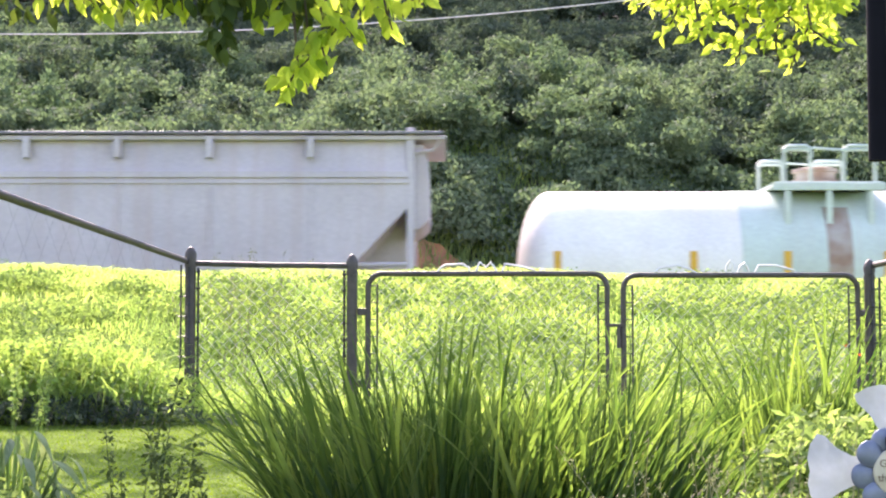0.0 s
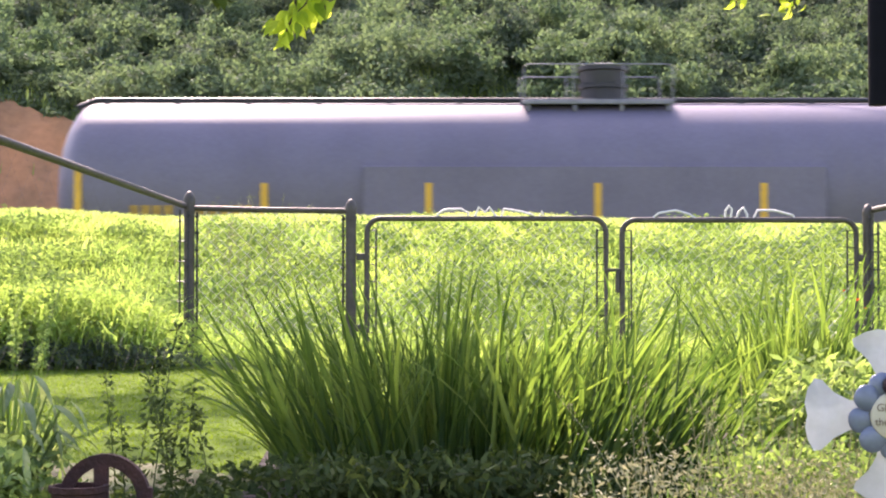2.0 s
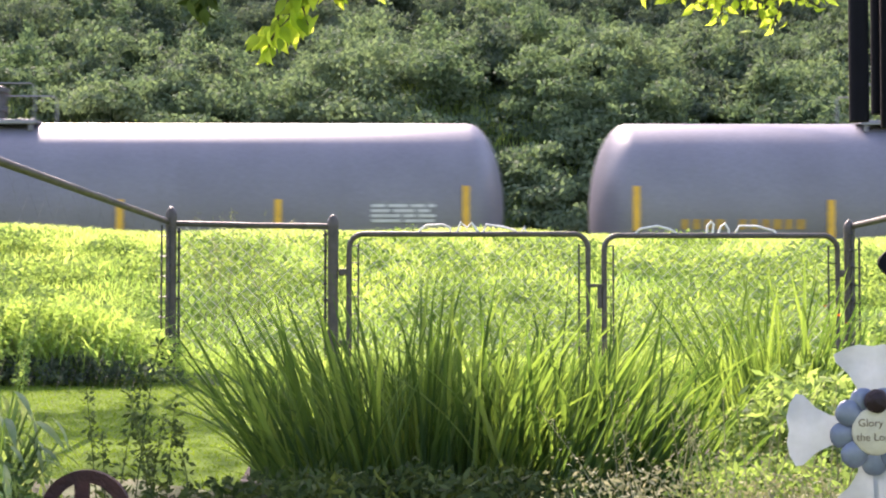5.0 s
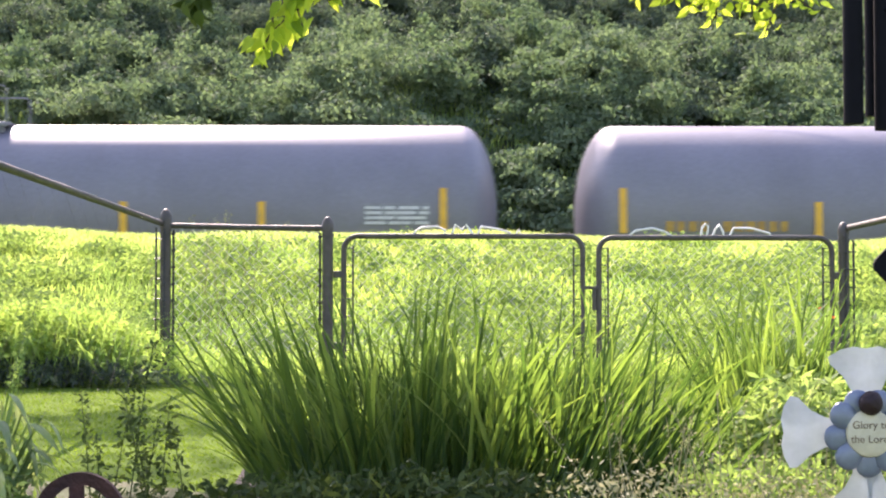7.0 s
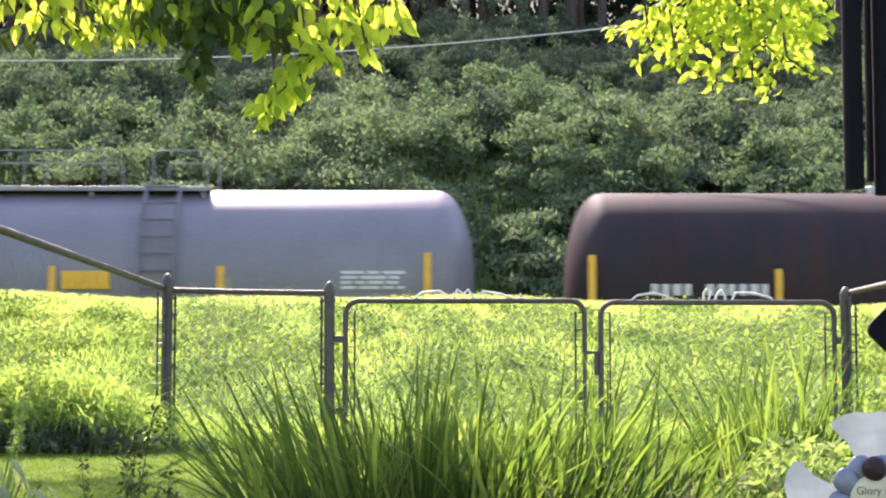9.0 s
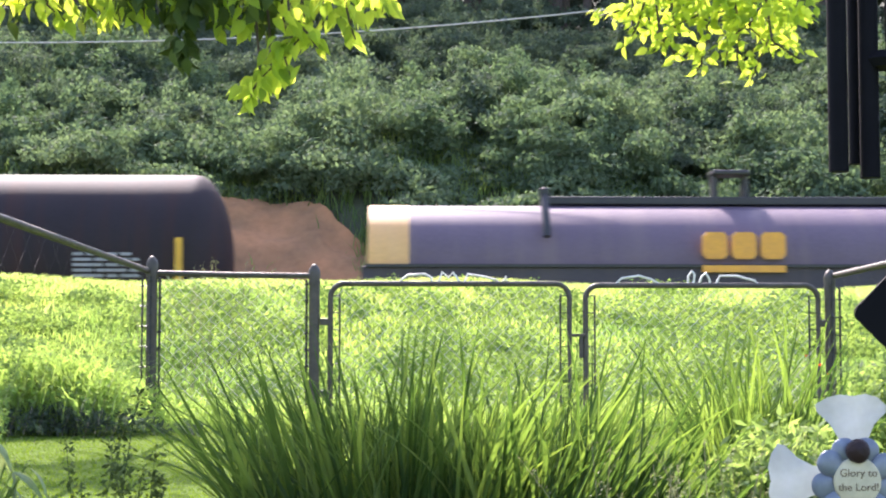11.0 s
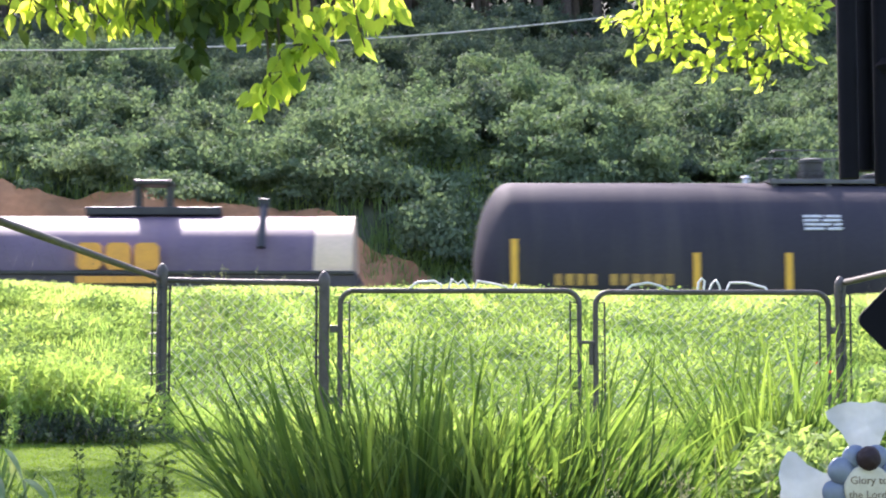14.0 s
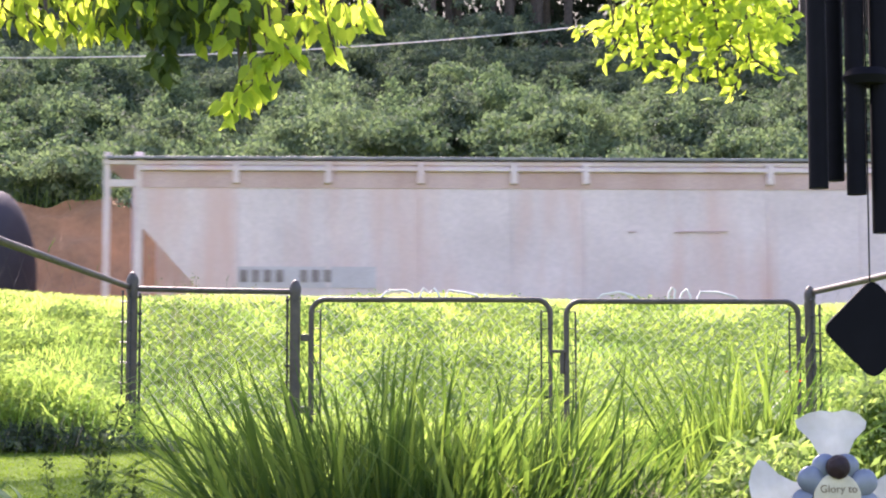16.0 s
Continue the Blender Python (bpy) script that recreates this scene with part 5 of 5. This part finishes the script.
def shade_tree():
    """Tree added out of view; crown clusters placed to shade lawn and near bed."""
    rng = np.random.default_rng(77)
    t = thing("unseen_shade_tree", pose(-6.0, 13.0, float(land(-6.0, 13.0))), "unseen broad-leaved tree added to shade the lawn and near bed", "tree")
    part("trunk", tubed([(0, 0, -0.2), (0.05, 0, 2.0), (0.15, 0.1, 4.4), (0.4, 0.8, 7.6)], [0.25, 0.2, 0.16, 0.07], 12), M_BARK, t, smooth=True)
    for k in range(6):
        part("limb", tubed([(0.15, 0, 3.8), (1.2 + 0.3 * k, -1.6 - 0.1 * k, 4.5), (1.6 + 0.5 * k, -3.6 + 0.3 * k, 4.7)], [0.08, 0.05, 0.02], 7), M_BARK, t, smooth=True)
        part("limb", tubed([(0.3, 0.5, 6.0), (0.3 + 0.25 * k, 1.6 + 0.3 * k, 7.4), (0.2 + 0.4 * k, 2.4 + 0.5 * k, 8.2)], [0.07, 0.045, 0.02], 7), M_BARK, t, smooth=True)
    over_lawn = np.stack([rng.uniform(-0.4, 2.5, 62), rng.uniform(1.6, 5.0, 62), rng.uniform(7.6, 8.8, 62)], 1)
    edge = np.stack([rng.uniform(3.75, 4.75, 55), rng.uniform(-2.8, -1.9, 55), rng.uniform(4.4, 4.9, 55)], 1)
    over_bed = np.stack([rng.uniform(0.75, 4.5, 85), rng.uniform(-4.15, -3.45, 85), rng.uniform(4.3, 4.9, 85)], 1)
    cs = np.concatenate([over_lawn, edge, over_bed])
    v, f = leaf_cloud(rng, cs, np.full((len(cs), 3), 0.28), np.full(len(cs), 60), 0.12)
    # darkened leaf colour makes this unseen crown block more sun
    tagged(raw("crown", v, f, M_LEAFSHADE, t), kind="stuff")


# drooping sprays: the twig's line (x, z), its leaves, how far they spread from it
LEFT_SPRAYS = [
    ([(-1.23, 1.709), (-1.273, 1.621), (-1.29, 1.577)], 7, 0.020),
    ([(-1.145, 1.692), (-1.179, 1.612), (-1.187, 1.572)], 5, 0.012),
    ([(-1.093, 1.657), (-1.11, 1.577), (-1.051, 1.525)], 12, 0.022),
    ([(-1.008, 1.657), (-0.991, 1.586), (-0.957, 1.551)], 12, 0.025),
    ([(-0.939, 1.674), (-0.914, 1.595), (-0.897, 1.547)], 12, 0.022),
    ([(-0.854, 1.674), (-0.854, 1.595), (-0.834, 1.551)], 11, 0.020),
    ([(-0.794, 1.657), (-0.794, 1.568), (-0.789, 1.507)], 9, 0.014),
    ([(-0.751, 1.692), (-0.738, 1.621), (-0.726, 1.568)], 8, 0.014),
    ([(-0.598, 1.621), (-0.589, 1.533), (-0.577, 1.484)], 8, 0.016),
    ([(-0.546, 1.621), (-0.512, 1.533), (-0.492, 1.467)], 9, 0.016),
    ([(-0.427, 1.692), (-0.393, 1.621), (-0.41, 1.551)], 12, 0.026),
    ([(-0.324, 1.692), (-0.299, 1.604), (-0.324, 1.525)], 13, 0.028),
    ([(-0.239, 1.692), (-0.222, 1.586), (-0.256, 1.498)], 13, 0.028),
    ([(-0.153, 1.692), (-0.153, 1.586), (-0.17, 1.489)], 12, 0.026),
    ([(-0.102, 1.692), (-0.076, 1.604), (-0.065, 1.551)], 12, 0.022),
    ([(-0.188, 1.586), (-0.17, 1.498), (-0.153, 1.446)], 8, 0.014),
    ([(-0.136, 1.604), (-0.094, 1.551), (-0.042, 1.547)], 8, 0.012),
    ([(-0.35, 1.516), (-0.299, 1.463), (-0.264, 1.411)], 10, 0.018),
    ([(-0.256, 1.551), (-0.341, 1.463), (-0.393, 1.428)], 14, 0.020),
    ([(-0.307, 1.481), (-0.367, 1.393), (-0.35, 1.341)], 14, 0.020),
    ([(-0.367, 1.428), (-0.418, 1.367), (-0.435, 1.323)], 14, 0.018),
    ([(-0.41, 1.376), (-0.461, 1.332), (-0.509, 1.309)], 12, 0.014),
    ([(-0.444, 1.341), (-0.47, 1.297), (-0.478, 1.257)], 12, 0.013)]
RIGHT_SPRAYS = [
    ([(0.771, 1.677), (0.687, 1.654), (0.64, 1.639)], 16, 0.014),
    ([(0.79, 1.813), (0.781, 1.697), (0.752, 1.639)], 22, 0.022),
    ([(0.818, 1.716), (0.79, 1.619), (0.752, 1.552)], 18, 0.018),
    ([(0.903, 1.581), (0.856, 1.546), (0.824, 1.508)], 12, 0.010),
    ([(0.856, 1.561), (0.888, 1.533), (0.903, 1.504)], 8, 0.008),
    ([(1.072, 1.677), (0.987, 1.639), (0.903, 1.6)], 24, 0.018),
    ([(1.128, 1.697), (1.091, 1.629), (1.015, 1.619)], 14, 0.018),
    ([(1.034, 1.561), (0.968, 1.523), (0.931, 1.504)], 16, 0.016),
    ([(1.015, 1.542), (1.015, 1.494), (0.987, 1.456)], 12, 0.014),
    ([(1.166, 1.619), (1.091, 1.561), (1.072, 1.484)], 18, 0.018),
    ([(1.128, 1.581), (1.119, 1.504), (1.128, 1.456)], 14, 0.016),
    ([(1.241, 1.581), (1.194, 1.484), (1.166, 1.408)], 18, 0.014),
    ([(1.185, 1.619), (1.25, 1.561), (1.326, 1.558)], 18, 0.014),
    ([(1.222, 1.542), (1.279, 1.504), (1.312, 1.481)], 11, 0.010),
    ([(1.297, 1.697), (1.335, 1.619), (1.297, 1.581)], 12, 0.020),
    ([(0.921, 1.813), (0.903, 1.735), (0.875, 1.687)], 12, 0.022)]
shade_tree()
# inner, dark and tip leaves are coloured as shaded; shading_leaves, above view, block sun
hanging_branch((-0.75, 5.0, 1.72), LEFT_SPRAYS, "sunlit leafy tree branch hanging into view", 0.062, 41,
               (("inner_leaves", M_LEAFSHADE, 300, (-1.5, -0.32), (5.12, 5.35), (1.56, 1.85)),
                ("shading_leaves", M_LEAFSHADE, 420, (-0.92, -0.50), (5.15, 5.6), (1.66, 2.05)),
                ("dark_leaves", M_LEAFSHADE, 420, (-0.86, -0.40), (4.85, 5.2), (1.52, 1.85)),
                ("dark_tip", M_LEAFSHADE, 34, (-0.715, -0.655), (4.95, 5.05), (1.38, 1.55)),
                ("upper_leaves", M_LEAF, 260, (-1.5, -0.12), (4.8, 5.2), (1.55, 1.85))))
hanging_branch((1.0, 5.5, 1.78), RIGHT_SPRAYS, "yellow-green sunlit branch of smaller leaves", 0.043, 42,
               (("upper_leaves", M_LEAF, 1300, (0.80, 1.36), (5.35, 5.75), (1.60, 1.98)),), 0.4)


# ---------- wind chime, metal flower, rusty wheel ----------
def wind_chime():
    c = thing("wind_chime", pose(0.7314, 2.5, 1.2917), "black wind chime with long tubes and a square sail", "wind chime")
    part("top_disc", lathe_z(bmesh.new(), [(0.085, -0.012), (0.09, 0), (0.085, 0.012)], 32), M_CHIME, c, "round black support disc", True)
    part("hook", tubed([(0, 0, 0), (0, 0, 0.35)], 0.004, 6), M_CHIME, c)
    tubes = []
    for x, z, r, dy in ((-0.0692, -0.5246, 0.0150, 0.0), (-0.0303, -0.5075, 0.0141, 0.045), (-0.0171, -0.5340, 0.0150, 0.0), (0.0290, -0.5930, 0.0158, 0.0), (0.0816, -0.5725, 0.0154, 0.02)):
        tubes.append(part("chime_tube", tubed([(x, dy, -0.05), (x, dy, z)], r, 20), M_CHIME, c, smooth=True))
        part("cord", tubed([(x, dy, -0.05), (x, dy, 0)], 0.001, 4), M_CHIME, c)
    cx = 0.0068
    part("striker_cord", tubed([(cx, 0, 0), (cx, 0, -0.6681)], 0.0013, 5), M_CHIME, c, "thin black cord")
    part("striker", lathe_z(bmesh.new(), [(0.03, -0.012), (0.036, 0), (0.03, 0.012)], 24, (cx, 0, -0.3520)), M_CHIME, c, smooth=True)
    h = 0.0718
    # square set on its corner with rounded corners
    out = []
    e = h * 0.80
    for a in range(4):
        ca = a * math.pi / 2
        cc = (e * math.cos(ca), e * math.sin(ca))
        for q in np.linspace(-math.pi / 4, math.pi / 4, 6):
            out.append((cc[0] + (h - e) * math.cos(ca + q), cc[1] + (h - e) * math.sin(ca + q)))
    s = part("sail", prism(bmesh.new(), out, -0.004, 0.004), M_CHIME, c, "black square wind sail")
    return s, Vector((cx, 0, -0.7399)), tubes


def metal_flower():
    f = thing("metal_flower", pose(1.0841, 4.0, 0.1902), "white painted metal flower with a lettered disc", "garden ornament")
    gz = float(land(1.084, 4.0)) - 0.1902
    part("stake", tubed([(0, 0.02, gz - 0.1), (0, 0.02, 0)], 0.006, 8), M_RUST, f, "thin rusty stake")

    def petal(name, pts, ang, mat, y, label, cup):
        bm = bmesh.new()
        n = len(pts)
        ctr = bm.verts.new((0, y - cup * 0.2, sum(p[1] for p in pts) / n))
        vs = [bm.verts.new((px, y + cup * (abs(px) / 0.09) ** 2 - 0.004 * (i % 2), pz)) for i, (px, pz) in enumerate(pts)]
        for i in range(n):
            bm.faces.new((ctr, vs[i], vs[(i + 1) % n]))
        r = bmesh.ops.solidify(bm, geom=bm.faces[:], thickness=0.003)
        bmesh.ops.rotate(bm, cent=(0, 0, 0), matrix=Matrix.Rotation(radians(ang), 3, "Y"), verts=bm.verts)
        part(name, bm, mat, f, label, True)
    big = [(-0.030, 0.055), (-0.036, 0.10), (-0.055, 0.135), (-0.085, 0.165), (-0.088, 0.182), (-0.06, 0.200), (-0.03, 0.207), (0.0, 0.203), (0.03, 0.208), (0.062, 0.2), (0.088, 0.18), (0.083, 0.162), (0.054, 0.135), (0.036, 0.10), (0.030, 0.055)]
    for a in (0, 90, 180, 270):
        petal("petal", big, a, M_PETAL, 0.0, "chipped white metal petal", 0.02)
    for k, a in enumerate((20, 62, 104, 143, 180, 222, 262, 304, 340)):      # curled inner petals round the disc
        bm = bmesh.new()
        bmesh.ops.create_uvsphere(bm, u_segments=14, v_segments=10, radius=1.0)
        for v in bm.verts:
            v.co = Vector((v.co.x * 0.031 * (1 + 0.25 * v.co.z), v.co.y * 0.011 - 0.016 - 0.008 * (k % 2), v.co.z * 0.038 + 0.070))
        bmesh.ops.rotate(bm, cent=(0, 0, 0), matrix=Matrix.Rotation(radians(a), 3, "Y"), verts=bm.verts)
        part("inner_petal", bm, M_BLUEP, f, "blue-grey metal inner petal", True)
    bm = lathe_z(bmesh.new(), [(0.01, 0.012), (0.045, 0.011), (0.056, 0.006), (0.058, 0.0)], 36)
    bmesh.ops.rotate(bm, cent=(0, 0, 0), matrix=Matrix.Rotation(radians(90), 3, "X"), verts=bm.verts)
    bmesh.ops.translate(bm, vec=(0, -0.030, 0), verts=bm.verts)
    part("disc", bm, M_CREAMP, f, "cream disc with handwritten words", True)
    bm = bmesh.new()
    bmesh.ops.create_uvsphere(bm, u_segments=20, v_segments=14, radius=0.029)
    for v in bm.verts:
        v.co += Vector((0, -0.042, 0.073)) + v.co.normalized() * 0.002 * noise.noise(v.co * 60)
    part("knob", bm, M_KNOB, f, "dark brown round knob", True)
    for line, z in (("Glory to", 0.012), ("the Lord!", -0.022)):
        cu = bpy.data.curves.new("lettering", "FONT")
        cu.body, cu.align_x, cu.size, cu.extrude = line, "CENTER", 0.026, 0.0006
        dg = new("lettering_tmp", cu)
        me = bpy.data.meshes.new_from_object(dg.evaluated_get(bpy.context.evaluated_depsgraph_get()))
        bpy.data.objects.remove(dg)
        me.materials.clear()
        me.materials.append(M_INK)
        ob = new("lettering", me)
        ob.parent = f
        ob.matrix_basis = pose(0, -0.0425, z, 90, 0, 0)
        ob["label"] = "brown handwritten words"


def rusty_ornament():
    """Old iron piece: a flat arch over an upright bar, beside a round rusty pot."""
    x, y, zc = -0.9135, 4.5, -0.0706
    g = float(land(x, y)) - zc
    w = thing("iron_ornament", pose(x, y, zc), "rusty cast iron arch with a round pot", "garden ornament")
    R = 0.1200
    bm = bmesh.new()
    rings = []
    for a in np.linspace(-0.35, math.pi + 0.1, 26):
        rings.append([bm.verts.new((rr * math.cos(a) * 1.02, yy, rr * math.sin(a))) for rr, yy in ((R - 0.034, -0.012), (R, -0.016), (R, 0.016), (R - 0.034, 0.012))])
    for p, q in zip(rings, rings[1:]):
        for i in range(4):
            bm.faces.new((p[i], p[(i + 1) % 4], q[(i + 1) % 4], q[i]))
    bm.faces.new(rings[0][::-1]), bm.faces.new(rings[-1])
    part("arch", bm, M_RUST, w, smooth=True)
    part("upright", boxed(-0.01, 0, R / 2 - 0.03, 0.04, 0.026, R + 0.02, 0.006), M_RUST, w)
    part("pot", lathe_z(bmesh.new(), [(0.055, g), (0.07, g + 0.1), (0.072, 0.02), (0.08, 0.024), (0.08, 0.04), (0.066, 0.04), (0.06, -0.02)], 28, (-0.06, -0.05, 0)), M_RUST, w, "round rusty pot", True)
    for s in (-1, 1):
        part("foot", boxed(s * R * 0.95, 0, g / 2 - 0.02, 0.03, 0.03, -g + 0.1, 0.005), M_RUST, w)


M_KNOB = material("dark brown iron", (0.028, 0.012, 0.011), (0.018, 0.009, 0.009), 0.7, 0.2, scale=18, bump=0.4, bump_scale=70)
M_PETAL = material("chipped white enamel", (0.44, 0.485, 0.505), (0.38, 0.42, 0.41), 0.4, scale=10, bump=0.05, bump_scale=60, fine=0.12)
M_BLUEP = material("blue-grey enamel", (0.15, 0.185, 0.25), (0.22, 0.255, 0.31), 0.4, 0.2, scale=16)
M_CREAMP = material("cream enamel", (0.62, 0.58, 0.42), (0.52, 0.48, 0.34), 0.55, scale=18)
M_INK = material("brown ink", (0.16, 0.12, 0.08), (0.2, 0.15, 0.1), 0.7, scale=20)
M_RUST = material("rust", (0.07, 0.027, 0.02), (0.035, 0.016, 0.014), 0.8, 0.2, scale=18, bump=0.4, bump_scale=70)
SAIL, SAIL_AT, TUBES = wind_chime()
metal_flower()
rusty_ornament()


# ---------- what moves ----------
def motions():
    times = (0, 0.1, *range(1, 16), 15.9, 16)
    for c, x in CARS:
        walk(c, [(t, pose(x - SPEED * t, TRACK_Y, RAIL_Z)) for t in times])
    swing = [(0, 0.0171), (1.5, 0.0205), (3.5, 0.0188), (5, 0.0222), (7, 0.0239), (8, 0.0179), (9, 0.0120), (10.2, 0.0154), (11.5, 0.0162), (12.5, 0.0000), (13, 0.0077), (14, 0.0068), (14.5, 0.0043), (15.2, 0.0034), (16, 0.0026)]   # metres to the right
    drift = [(0, 0.006, -0.004), (6.5, 0.006, -0.0043), (9, 0.0068, -0.006), (11.5, 0.0026, -0.0026), (14, 0.0, 0.0026), (16, 0.0, 0.0068)]   # two tubes that sway, metres to the right
    for k in (1, 2):
        walk(TUBES[k], [(row[0], pose(row[k], 0, 0)) for row in drift])
    walk(SAIL, [(t, pose(SAIL_AT.x + d, SAIL_AT.y, SAIL_AT.z)) for t, d in swing])


motions()
